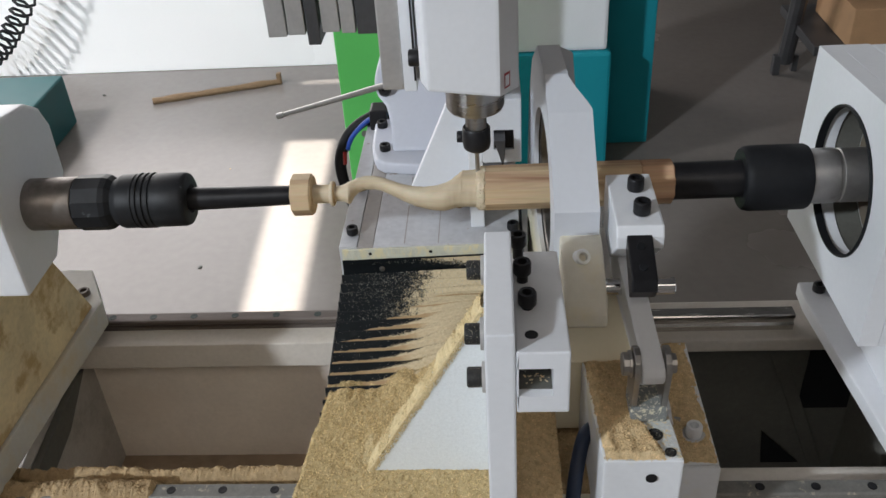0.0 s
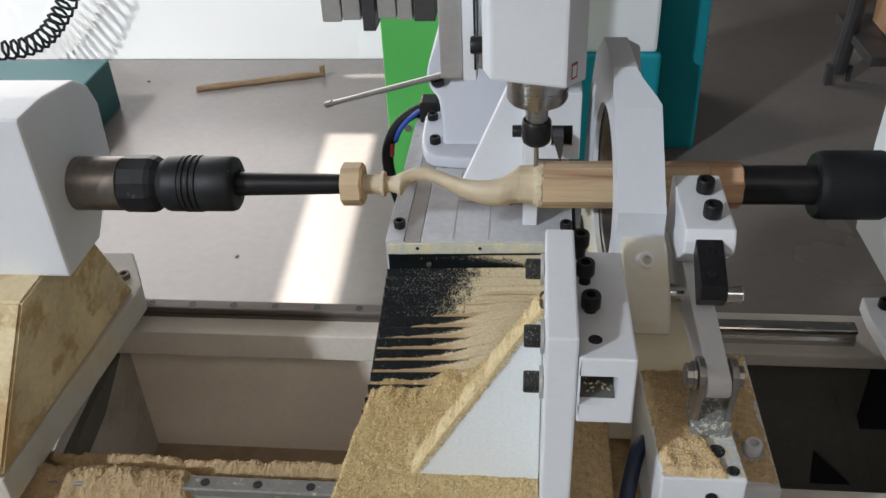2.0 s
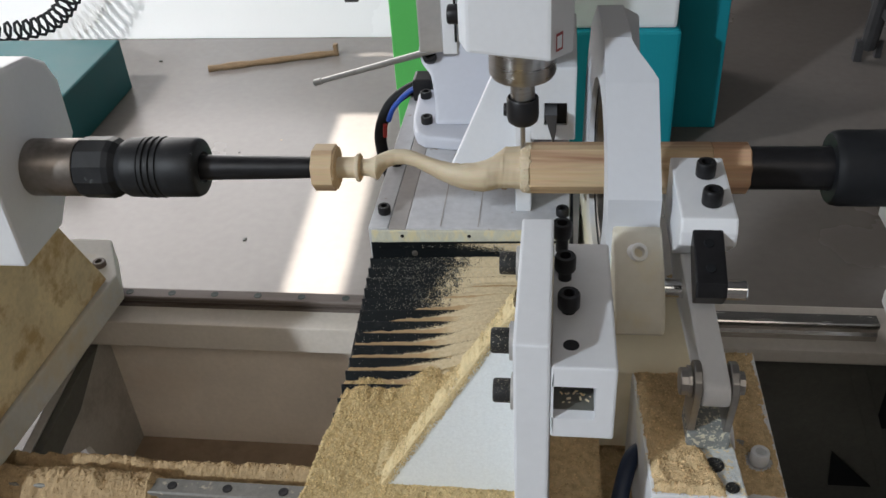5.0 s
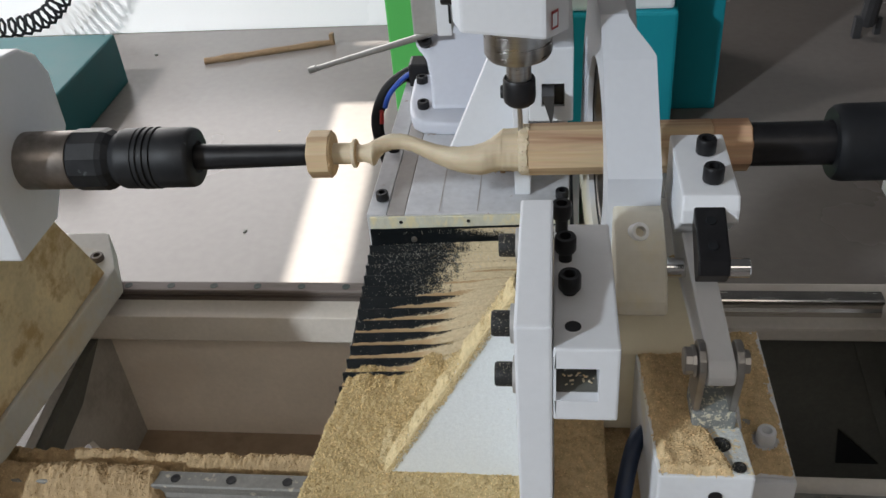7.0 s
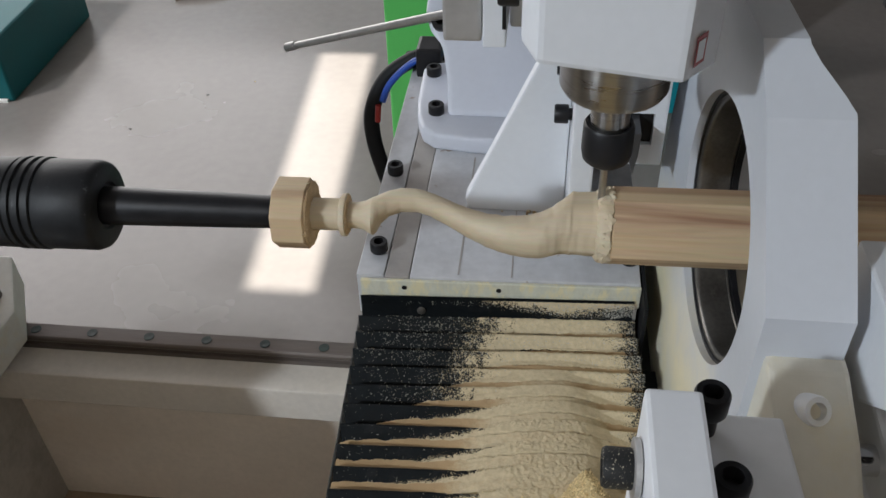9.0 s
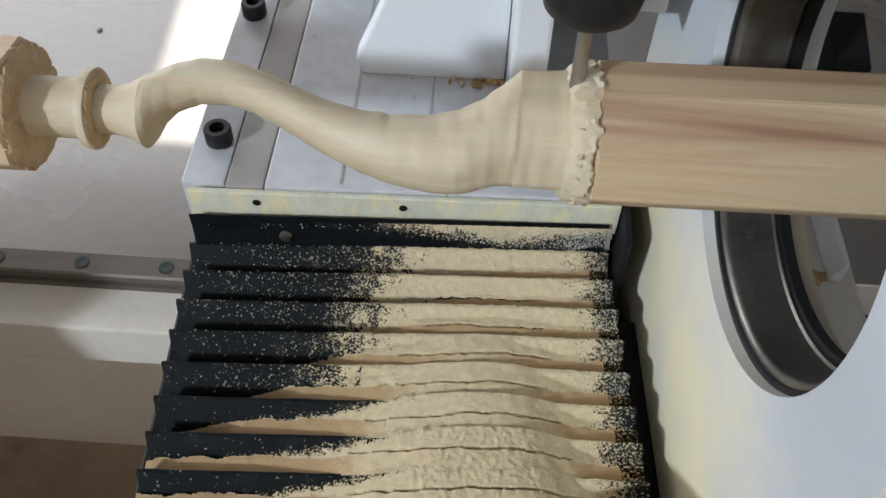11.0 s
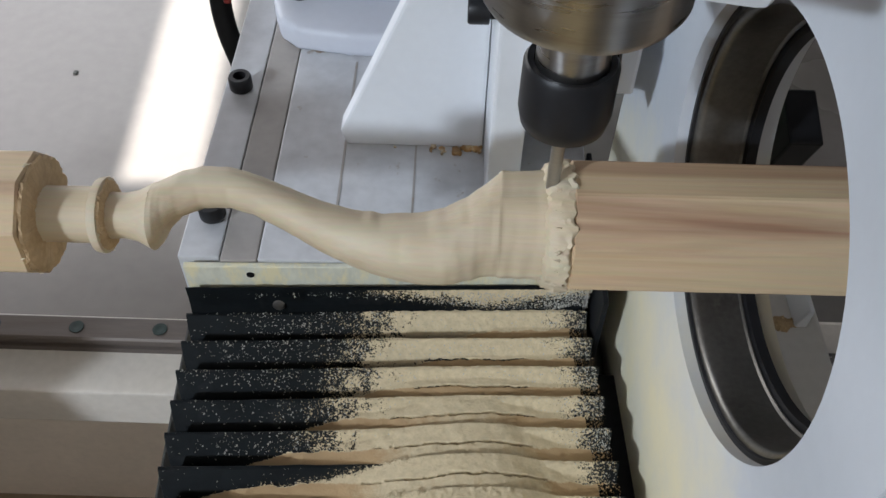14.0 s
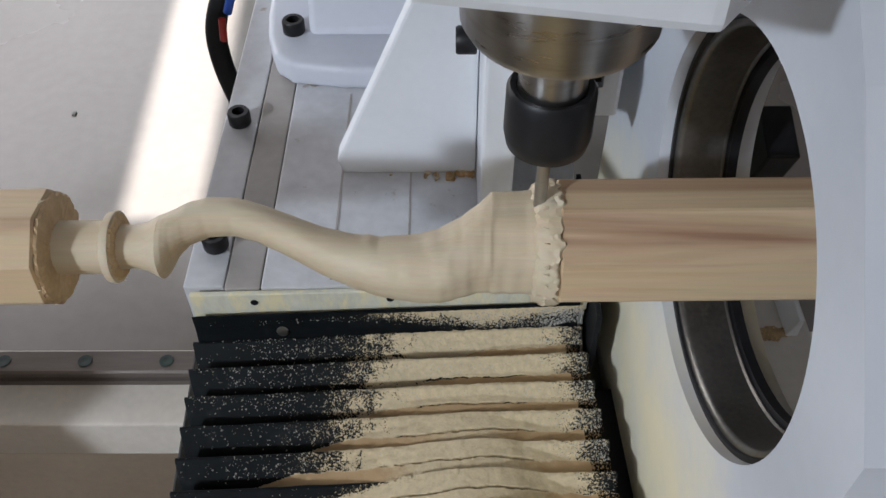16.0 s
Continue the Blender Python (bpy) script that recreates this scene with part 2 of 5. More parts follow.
def scatter_tint(m, amount):
    """Gives each loose flake its own lightness."""
    n, l = m.node_tree.nodes, m.node_tree.links
    b = n["Principled BSDF"]
    src = b.inputs["Base Color"].links[0].from_socket
    g = n.new("ShaderNodeNewGeometry")
    r = n.new("ShaderNodeMapRange")
    r.inputs["To Min"].default_value, r.inputs["To Max"].default_value = 1 - amount, 1 + amount * 0.8
    l.new(g.outputs["Random Per Island"], r.inputs[0])
    k = n.new("ShaderNodeVectorMath")
    k.operation = "SCALE"
    l.new(src, k.inputs[0])
    l.new(r.outputs[0], k.inputs["Scale"])
    l.new(k.outputs[0], b.inputs["Base Color"])


scatter_tint(CHIPS, 0.34)
scatter_tint(EDGEDUST, 0.26)
scatter_tint(CHIPSDARK, 0.28)
scatter_tint(CHIPSRAIL, 0.40)


def floor_material():
    m = mat("floor_epoxy", (0.208, 0.186, 0.171), 0.25, vary=0.16, scale=1.3, fine=30, second=(0.11, 0.095, 0.085), second_at=0.735, sharp=0.02)
    return m


FLOOR = floor_material()


def wood_material(name, light, dark, lo=0.36, hi=0.72):
    m = bpy.data.materials.new(name)
    m.use_nodes = True
    n, l = m.node_tree.nodes, m.node_tree.links
    b = n["Principled BSDF"]
    tc = n.new("ShaderNodeTexCoord")
    mp = n.new("ShaderNodeMapping")
    mp.inputs["Scale"].default_value = (0.9, 16, 16)
    l.new(tc.outputs["Object"], mp.inputs[0])
    nz = n.new("ShaderNodeTexNoise")
    nz.inputs["Scale"].default_value, nz.inputs["Detail"].default_value = 4.2, 6
    nz.inputs["Distortion"].default_value = 0.6
    l.new(mp.outputs[0], nz.inputs["Vector"])
    mp2 = n.new("ShaderNodeMapping")
    mp2.inputs["Scale"].default_value = (6, 120, 120)
    l.new(tc.outputs["Object"], mp2.inputs[0])
    n2 = n.new("ShaderNodeTexNoise")
    n2.inputs["Scale"].default_value, n2.inputs["Detail"].default_value = 5, 4
    l.new(mp2.outputs[0], n2.inputs["Vector"])
    cr = n.new("ShaderNodeValToRGB")
    cr.color_ramp.elements[0].position, cr.color_ramp.elements[0].color = lo, (*light, 1)
    cr.color_ramp.elements[1].position, cr.color_ramp.elements[1].color = hi, (*dark, 1)
    l.new(nz.outputs[0], cr.inputs[0])
    hs = n.new("ShaderNodeMix")
    hs.data_type, hs.blend_type = "RGBA", "MULTIPLY"
    hs.inputs[0].default_value = 0.35
    l.new(cr.outputs[0], hs.inputs[6])
    l.new(n2.outputs["Color"], hs.inputs[7])
    bright = n.new("ShaderNodeMix")
    bright.data_type = "RGBA"
    bright.inputs[0].default_value = 0.45
    l.new(hs.outputs[2], bright.inputs[6])
    l.new(cr.outputs[0], bright.inputs[7])
    l.new(bright.outputs[2], b.inputs["Base Color"])
    b.inputs["Roughness"].default_value = 0.62
    bp = n.new("ShaderNodeBump")
    bp.inputs["Strength"].default_value, bp.inputs["Distance"].default_value = 0.35, 0.0006
    l.new(n2.outputs[0], bp.inputs["Height"])
    l.new(bp.outputs[0], b.inputs["Normal"])
    return m


BLANK = wood_material("planed_wood", (0.63, 0.475, 0.295), (0.315, 0.175, 0.105), 0.41, 0.68)
REDWOOD = wood_material("reddish_wood", (0.60, 0.39, 0.24), (0.36, 0.19, 0.105))
ENDGRAIN = mat("end_grain", (0.42, 0.23, 0.12), 0.8, vary=0.35, scale=60, second=(0.58, 0.38, 0.22), second_at=0.52, sharp=0.2)
TORNWOOD = mat("torn_wood", (0.56, 0.41, 0.25), 0.9, vary=0.25, scale=120, fine=500, second=(0.66, 0.52, 0.34), second_at=0.52, sharp=0.25, bump=0.0008, spec=0.1)
CARVED = wood_material("carved_wood", (0.66, 0.575, 0.42), (0.58, 0.45, 0.295))


def fold_dust_material():
    """Loose dust lying on the bellows: it thins to grains where little has settled, and is coarser and browner low in the folds."""
    m = mat("dust_on_folds", (0.60, 0.50, 0.33), 0.95, vary=0.2, scale=260, fine=800, bump=0.0009, spec=0.1)
    n, l = m.node_tree.nodes, m.node_tree.links
    b = n["Principled BSDF"]
    tc = n.new("ShaderNodeTexCoord")

    def noise_at(scale, detail):
        t = n.new("ShaderNodeTexNoise")
        t.inputs["Scale"].default_value, t.inputs["Detail"].default_value, t.inputs["Roughness"].default_value = scale, detail, 0.7
        l.new(tc.outputs["Object"], t.inputs["Vector"])
        return t.outputs[0]

    def ramp(source, lo, hi):
        r = n.new("ShaderNodeMapRange")
        r.inputs["From Min"].default_value, r.inputs["From Max"].default_value = lo, hi
        l.new(source, r.inputs[0])
        return r.outputs[0]

    def blend(a, k, c):
        x = n.new("ShaderNodeMath")
        x.operation = "MULTIPLY_ADD"
        l.new(a, x.inputs[0])
        x.inputs[1].default_value = k
        l.new(c, x.inputs[2])
        return x.outputs[0]
    cover = n.new("ShaderNodeAttribute")
    cover.attribute_name = "settled_depth"
    coarse = n.new("ShaderNodeAttribute")
    coarse.attribute_name = "coarse_share"
    grain = noise_at(900, 3)
    amount = blend(grain, 0.30, cover.outputs["Fac"])
    l.new(ramp(amount, 0.150, 0.166), b.inputs["Alpha"])
    src = b.inputs["Base Color"].links[0].from_socket
    mix = n.new("ShaderNodeMix")
    mix.data_type = "RGBA"
    l.new(ramp(blend(noise_at(240, 4), 0.5, coarse.outputs["Fac"]), 0.62, 0.90), mix.inputs[0])
    l.new(src, mix.inputs[6])
    mix.inputs[7].default_value = (0.45, 0.315, 0.175, 1)
    l.new(mix.outputs[2], b.inputs["Base Color"])
    return m


FOLDDUST = fold_dust_material()
SPECKWHITE = mat("whitish_dust_specks", (0.47, 0.47, 0.43), 0.95, vary=0.2, scale=90, fine=600, second=(0.50, 0.43, 0.29), second_at=0.52, sharp=0.2, spec=0.1)


# ---- building helpers ----
def thing(name, label, category, at=(0, 0, 0), group="", kind=""):
    ob = new(name)
    ob.location = at
    return tagged(ob, label, category, group, kind)


def part(name, bm, material, parent=None, label="", smooth=False):
    me = bpy.data.meshes.new(name)
    bm.normal_update()
    bm.to_mesh(me)
    bm.free()
    if smooth:
        for p in me.polygons:
            p.use_smooth = True
        me.set_sharp_from_angle(angle=radians(38))
    me.materials.append(material)
    ob = new(name, me)
    if parent is not None:
        ob.parent = parent
        up = parent
        off = Vector((0, 0, 0))
        while up is not None:
            off += up.location
            up = up.parent
        ob.location = -off
    return tagged(ob, label) if label else ob


def box(x0, x1, y0, y1, z0, z1, bevel=0.002, seg=2):
    bm = bmesh.new()
    bmesh.ops.create_cube(bm, size=1)
    for v in bm.verts:
        v.co = Vector((x0 + (v.co.x + 0.5) * (x1 - x0), y0 + (v.co.y + 0.5) * (y1 - y0), z0 + (v.co.z + 0.5) * (z1 - z0)))
    if bevel:
        bmesh.ops.bevel(bm, geom=bm.edges[:], offset=min(bevel, 0.45 * min(x1 - x0, y1 - y0, z1 - z0)), segments=seg, affect="EDGES", profile=0.6)
    return bm


def prism(points, axis, a, b, bevel=0.002, seg=2):
    """A polygon drawn in the two axes other than `axis`, drawn out from a to b."""
    bm = bmesh.new()

    def at(p, q):
        return {"x": (q, p[0], p[1]), "y": (p[0], q, p[1]), "z": (p[0], p[1], q)}[axis]
    v0 = [bm.verts.new(at(p, a)) for p in points]
    v1 = [bm.verts.new(at(p, b)) for p in points]
    bm.faces.new(v0)
    bm.faces.new(v1)
    k = len(points)
    for i in range(k):
        bm.faces.new((v0[i], v0[(i + 1) % k], v1[(i + 1) % k], v1[i]))
    bmesh.ops.recalc_face_normals(bm, faces=bm.faces)
    if bevel:
        bmesh.ops.bevel(bm, geom=bm.edges[:], offset=bevel, segments=seg, affect="EDGES", profile=0.6)
    return bm


def skewed(bm, k):
    """Skews a body a little in plan: y grows with x."""
    for v in bm.verts:
        v.co.y += k * v.co.x
    return bm


def askew(bm, k=-0.05, y0=0.70):
    """Turns a body a little about the upright: x falls off with y."""
    for v in bm.verts:
        v.co.x += k * (v.co.y - y0)
    return bm


def turned(profile, axis="x", centre=(0, 0, 0), sides=48, closed=True, phase=0.0):
    """A body of revolution: profile rows of (place along the axis, radius)."""
    bm = bmesh.new()
    rings = []
    for s, r in profile:
        ring = []
        for i in range(sides):
            a = 2 * math.pi * i / sides + phase
            c, d = r * math.cos(a), r * math.sin(a)
            co = {"x": (s, c, d), "y": (c, s, d), "z": (c, d, s)}[axis]
            ring.append(bm.verts.new(Vector(co) + Vector(centre)))
        rings.append(ring)
    for p, q in zip(rings, rings[1:]):
        for i in range(sides):
            bm.faces.new((p[i], p[(i + 1) % sides], q[(i + 1) % sides], q[i]))
    if closed:
        bm.faces.new(rings[0])
        bm.faces.new(rings[-1])
    bmesh.ops.recalc_face_normals(bm, faces=bm.faces)
    return bm


def tube(points, radius, sides=10, caps=True):
    """A round tube along a line of points."""
    bm = bmesh.new()
    pts = [Vector(p) for p in points]
    rings = []
    side = None
    for i, p in enumerate(pts):
        d = (pts[min(i + 1, len(pts) - 1)] - pts[max(i - 1, 0)]).normalized()
        if side is None:
            side = d.orthogonal().normalized()
        side = (side - d * side.dot(d)).normalized()
        up = d.cross(side)
        r = radius[i] if isinstance(radius, (list, tuple)) else radius
        rings.append([bm.verts.new(p + (side * math.cos(2 * math.pi * k / sides) + up * math.sin(2 * math.pi * k / sides)) * r) for k in range(sides)])
    for p, q in zip(rings, rings[1:]):
        for i in range(sides):
            bm.faces.new((p[i], p[(i + 1) % sides], q[(i + 1) % sides], q[i]))
    if caps:
        bm.faces.new(rings[0])
        bm.faces.new(rings[-1])
    bmesh.ops.recalc_face_normals(bm, faces=bm.faces)
    return bm


def smooth_line(points, steps=8):
    """A rounded line through the points."""
    pts = [Vector(p) for p in points]
    out = []
    for i in range(len(pts) - 1):
        a, b, c, d = pts[max(i - 1, 0)], pts[i], pts[i + 1], pts[min(i + 2, len(pts) - 1)]
        for k in range(steps):
            t = k / steps
            out.append(0.5 * (2 * b + (c - a) * t + (2 * a - 5 * b + 4 * c - d) * t * t + (3 * b - a - 3 * c + d) * t ** 3))
    return out + [pts[-1]]


def merge(a, b):
    """Adds bmesh b to a."""
    me = bpy.data.meshes.new("joined")
    b.to_mesh(me)
    b.free()
    a.from_mesh(me)
    bpy.data.meshes.remove(me)
    return a


def turn_to(bm, direction, at):
    """Turns a body built along z from the origin towards a direction, and sets it at a place."""
    q = Vector((0, 0, 1)).rotation_difference(Vector(direction).normalized()).to_matrix().to_4x4()
    bmesh.ops.transform(bm, matrix=Matrix.Translation(at) @ q, verts=bm.verts)
    return bm


def socket_screw(r, head, shank=0.0, neck=None):
    """A hexagon socket cap screw along z: shank from 0, head on top."""
    neck = neck or r * 0.62
    z0, z1 = shank, shank + head
    prof = [(0, neck), (z0, neck)] if shank else []
    prof += [(z0, r * 0.94), (z0 + head * 0.08, r), (z1 - head * 0.12, r), (z1, r * 0.9), (z1, r * 0.56), (z1 - head * 0.62, r * 0.50)]
    return turned(prof, "z", sides=20)


def screw(parent, at, direction, r, head, shank=0.0, material=None, label="", name="cap_screw"):
    return part(name, turn_to(socket_screw(r, head, shank), direction, at), material or BLACK, parent, label, smooth=True)


def on_axis(bm):
    """Shift turned parts onto the true turning axis, which rises slightly towards the headstock."""
    for v in bm.verts:
        v.co.z += 0.003 + 0.011 * v.co.x
    return bm


# ---- the hall ----
def sheet(x0, x1, y0, y1, z0, z1):
    return box(x0, x1, y0, y1, z0, z1, bevel=0)


tagged(part("floor", sheet(-40, 40, -6, 60, -0.2, 0), FLOOR), "polished grey concrete hall floor with dull stains", "floor", kind="structure")


def wall_with_openings(name, y0, y1, x0, x1, z1, holes, label):
    """A wall along x with rectangular openings (xa, xb, za, zb)."""
    xs = sorted({x0, x1, *[h[0] for h in holes], *[h[1] for h in holes]})
    zs = sorted({0.0, z1, *[h[2] for h in holes], *[h[3] for h in holes]})
    bm = bmesh.new()
    for xa, xb in zip(xs, xs[1:]):
        for za, zb in zip(zs, zs[1:]):
            cx, cz = (xa + xb) / 2, (za + zb) / 2
            if any(h[0] < cx < h[1] and h[2] < cz < h[3] for h in holes):
                continue
            merge(bm, sheet(xa, xb, y0, y1, za, zb))
    return tagged(part(name, bm, WALLPAINT), label, "wall", kind="structure")


wall_with_openings("wall_north", 6.0, 6.2, -9, 9, 5.4, [(-8.9, -1.5, 0.1, 4.8)], "grey hall wall with a wide open gate")
tagged(part("wall_south", sheet(-9, 9, -6.2, -6.0, 0, 5.4), WALLPAINT), "plain grey hall wall", "wall", kind="structure")
# Opaque white sheet, out of view, added to back the overhead fill.
tagged(part("skylight", box(-7.0, 5.0, -4.45, -2.35, 5.37, 5.398, 0.002), PANELWHITE), "unseen white sheet above the added overhead fill", "skylight", kind="structure")
tagged(part("wall_west", sheet(-9.2, -9, -6, 6.2, 0, 5.4), WALLPAINT), "plain grey hall wall", "wall", kind="structure")
tagged(part("wall_east", sheet(9, 9.2, -6, 6.2, 0, 5.4), WALLPAINT), "plain grey hall wall", "wall", kind="structure")
# the roof has one narrow skylight, slightly askew, crossed by a purlin
bm = bmesh.new()
SKY_OFF = 5.4 / math.tan(SUN_UP)


def roof_point(x, y):
    return (x - 0.072 * SKY_OFF, y + 0.997 * SKY_OFF)


hole = [roof_point(-0.715, 2.00), roof_point(-0.535, 2.00), roof_point(-0.625, 3.95), roof_point(-0.83, 3.95)]
xa, xb, ya, yb = -9.2, 9.2, -6.2, 6.2
corner = [(xa, ya), (xb, ya), (xb, yb), (xa, yb)]
for z in (5.4, 5.6):
    ci = [bm.verts.new((*p, z)) for p in corner]
    hi = [bm.verts.new((*p, z)) for p in hole]
    for k in range(4):
        bm.faces.new((ci[k], ci[(k + 1) % 4], hi[(k + 1) % 4], hi[k]))
bmesh.ops.recalc_face_normals(bm, faces=bm.faces)
tagged(part("ceiling", bm, CEILPAINT), "grey sheet-metal hall roof with a narrow skylight", "ceiling", kind="structure")
p0, p1 = roof_point(-1.2, 3.27), roof_point(-0.2, 3.83)
tagged(part("trim", box(p0[0], p1[0], p0[1], p1[1], 5.32, 5.395, 0.0), CEILPAINT), "steel purlin across the skylight", "roof beam", kind="structure")


# ---- lathe bed ----
bed = thing("lathe_bed", "grey-white painted steel lathe bed with two linear rails", "lathe bed", (0, 0.8, 0))
part("front_beam", box(-1.6, 1.6, 0.600, 0.700, 0.60, 0.895, 0.006), BEAMPAINT, bed)
part("rear_beam", box(-1.6, 0.12, 0.920, 0.986, 0.862, 0.9045, 0.002), BEAMPAINT, bed, "dusty rear beam")
part("rear_wall", box(-0.60, 0.119, 0.966, 0.980, 0.560, 0.8640, 0), WALLBRIGHT, bed, "dusty sheet under the rear beam")
part("rear_beam", box(0.1205, 1.6, 0.922, 1.010, 0.874, 0.895, 0.004), BEAMPAINT, bed)
# Right-hand inner bed parts carry the carriage's shade in their dark colour.
part("back_sheet", box(0.1205, 1.6, 0.960, 0.975, 0.40, 0.8735, 0.001), DARKPAINT_SHADE, bed, "sheet under the rear beam, darkened as in shade")
def rail_profile(y, base):
    """A linear rail 20 mm wide with a waist, from its foot to z 0.921."""
    half = [(0.010, base), (0.010, base + 0.3 * (0.921 - base)), (0.0075, 0.907 + 0.3 * (base - 0.895)), (0.0075, 0.912), (0.010, 0.9155), (0.010, 0.9195), (0.0085, 0.921)]
    return [(y - w, z) for w, z in half] + [(y + w, z) for w, z in reversed(half)]


# Black patches laid on the sheet stand for the dark of its openings.
part("opening_patch", box(0.525, 0.70, 0.9570, 0.9598, 0.730, 0.850, 0.0005), RUBBER, bed, "black patch on the rear sheet, standing for an opening")
part("opening_patch", prism([(0.480, 0.680), (0.545, 0.612), (0.488, 0.612)], "y", 0.9570, 0.9598, 0), RUBBER, bed, "black patch on the rear sheet, standing for a corner cut-out")
part("stiffener", prism([(0.457, 0.872), (0.478, 0.872), (0.580, 0.612), (0.559, 0.612)], "y", 0.9560, 0.9590, 0.001), DARKPAINT_SHADE, bed, "slanted stiffener on the rear sheet")
for y, nm in ((0.6475, "front_rail"), (0.964, "rear_rail")):
    prof = rail_profile(y, 0.895 if nm == "front_rail" else 0.9045)
    rail = part(nm, prism(prof, "x", -0.62, 0.8 if nm == "front_rail" else 0.12, 0), RAILDUSTY if nm == "front_rail" else RAILDULL, bed, "ground steel linear rail")
    if nm == "rear_rail":
        part(nm, prism(rail_profile(0.953, 0.895), "x", 0.1205, 0.487, 0), STEEL, bed, "bright ground steel linear rail")
    for k in range(22):
        x = -0.621 + 0.06 * k + 0.026
        if nm == "rear_rail" and x > 0.12:
            continue
        part("rail_screw", turn_to(turned([(0, 0.0053), (0.0004, 0.0052), (0.0004, 0.003), (0.0002, 0.001)], "z", sides=16), (0, 0, 1), (x, y, 0.9212)), BLACK if nm == "front_rail" else PLUGGREEN, rail)
part("chip_tray", box(-0.60, 0.119, 0.690, 0.9680, 0.616, 0.6300, 0), TRAYDUST, bed, "dark dusty tray between the beams")
part("chip_tray", box(0.1205, 1.5, 0.7005, 0.959, 0.42, 0.43, 0.001), DARKPAINT_SHADE, bed, "sump between the beams, darkened as in shade")
rib = prism([(0.974, 0.8660), (0.974, 0.6200), (0.875, 0.6200), (0.862, 0.690), (0.846, 0.742), (0.820, 0.756), (0.790, 0.742), (0.765, 0.700), (0.755, 0.6200), (0.698, 0.6200), (0.698, 0.835), (0.800, 0.850), (0.905, 0.866)], "x", -0.5450, -0.5330, 0)
part("cross_rib", rib, RIBPAINT, bed, "grey cross rib with an arched cut-out")
strip = prism([(0.926, 0.8600), (0.843, 0.817), (0.764, 0.802), (0.701, 0.795), (0.701, 0.833), (0.730, 0.838), (0.809, 0.850), (0.885, 0.8600)], "x", -0.5325, -0.5210, 0.001)
part("rib_flange", strip, DARKPAINT_SHADE, bed, "dark flange along the rib")
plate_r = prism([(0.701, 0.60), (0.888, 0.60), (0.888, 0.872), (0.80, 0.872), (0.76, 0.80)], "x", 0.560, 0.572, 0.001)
part("cross_rib", plate_r, DARKPAINT_SHADE, bed)
for x in (-1.35, 1.35):
    part("leg", box(x - 0.15, x + 0.15, 0.58, 1.03, 0.0, 0.70, 0.01), TEAL, bed)


# ---- tailstock ----
tail = thing("tailstock", "white lathe tailstock with steel quill and black live centre", "tailstock", (-0.52, 0.82, 0.895))
house = prism([(0.748, 1.126), (0.826, 1.126), (0.902, 1.200), (0.905, 1.262), (0.893, 1.288), (0.868, 1.305), (0.80, 1.316), (0.748, 1.316)], "x", -0.72, -0.437, 0.005, 3)
part("housing", house, WHITE, tail)
bm = bmesh.new()
lo = [bm.verts.new(p) for p in ((-0.70, 0.600, 0.966), (-0.4945, 0.600, 0.966), (-0.4800, 0.935, 0.966), (-0.70, 0.935, 0.966))]
hi = [bm.verts.new(p) for p in ((-0.70, 0.700, 1.128), (-0.4700, 0.700, 1.128), (-0.4700, 0.850, 1.128), (-0.70, 0.850, 1.128))]
for k in range(4):
    bm.faces.new((lo[k], lo[(k + 1) % 4], hi[(k + 1) % 4], hi[k]))
bm.faces.new(lo)
bm.faces.new(hi)
bmesh.ops.recalc_face_normals(bm, faces=bm.faces)
bmesh.ops.bevel(bm, geom=bm.edges[:], offset=0.003, segments=2, affect="EDGES")
part("pedestal", bm, YELLOWED, tail, "pedestal filmed with yellow sawdust")
part("foot", prism([(-0.72, 0.600), (-0.4930, 0.600), (-0.4730, 0.945), (-0.5150, 1.0235), (-0.72, 1.0235)], "z", 0.925, 0.966, 0.003), FOOTPAINT, tail, "foot stained with yellow dust")
for x, y in ((-0.5035, 0.962),):
    screw(tail, (x, y, 0.966), (0, 0, 1), 0.0085, 0.008, material=RAILDULL, name="foot_bolt")
quill = part("quill", on_axis(turned([(-0.44, 0.0285), (-0.439, 0.0296), (-0.3835, 0.0296), (-0.3825, 0.029)], "x", (0, AY, AZ), 64)), QUILLSTEEL, tail, "polished steel quill with brown stains", smooth=True)
part("locknut", on_axis(turned([(-0.3825, 0.0285), (-0.380, 0.0312), (-0.350, 0.0315), (-0.344, 0.0300), (-0.3385, 0.0262)], "x", (0, AY, AZ), 12)), CENTREBLACK, tail, "black hexagonal locknut")
sl = [(-0.3385, 0.0255), (-0.3365, 0.0262), (-0.3325, 0.0292), (-0.3290, 0.0303), (-0.314, 0.0303)]
for k in range(3):
    x = -0.314 + 0.0068 * k
    sl += [(x + 0.0008, 0.0293), (x + 0.0016, 0.0293), (x + 0.0024, 0.0309), (x + 0.0056, 0.0309), (x + 0.0064, 0.0293)]
sl += [(-0.2925, 0.0301), (-0.2610, 0.0299), (-0.2570, 0.0285), (-0.2555, 0.0262), (-0.2550, 0.016), (-0.257, 0.0145)]
part("live_centre", on_axis(turned(sl, "x", (0, AY, AZ), 64)), CENTREBLACK, tail, "black ribbed live centre body", smooth=True)
part("centre_rod", on_axis(turned([(-0.258, 0.0130), (-0.180, 0.0116), (-0.1398, 0.0106)], "x", (0, AY, AZ), 40)), BLACK, tail, "black tapered centre rod", smooth=True)


# ---- headstock ----
head = thing("headstock", "white lathe headstock with a round recess and black drive chuck", "headstock", (0.6, 0.82, 0.895))


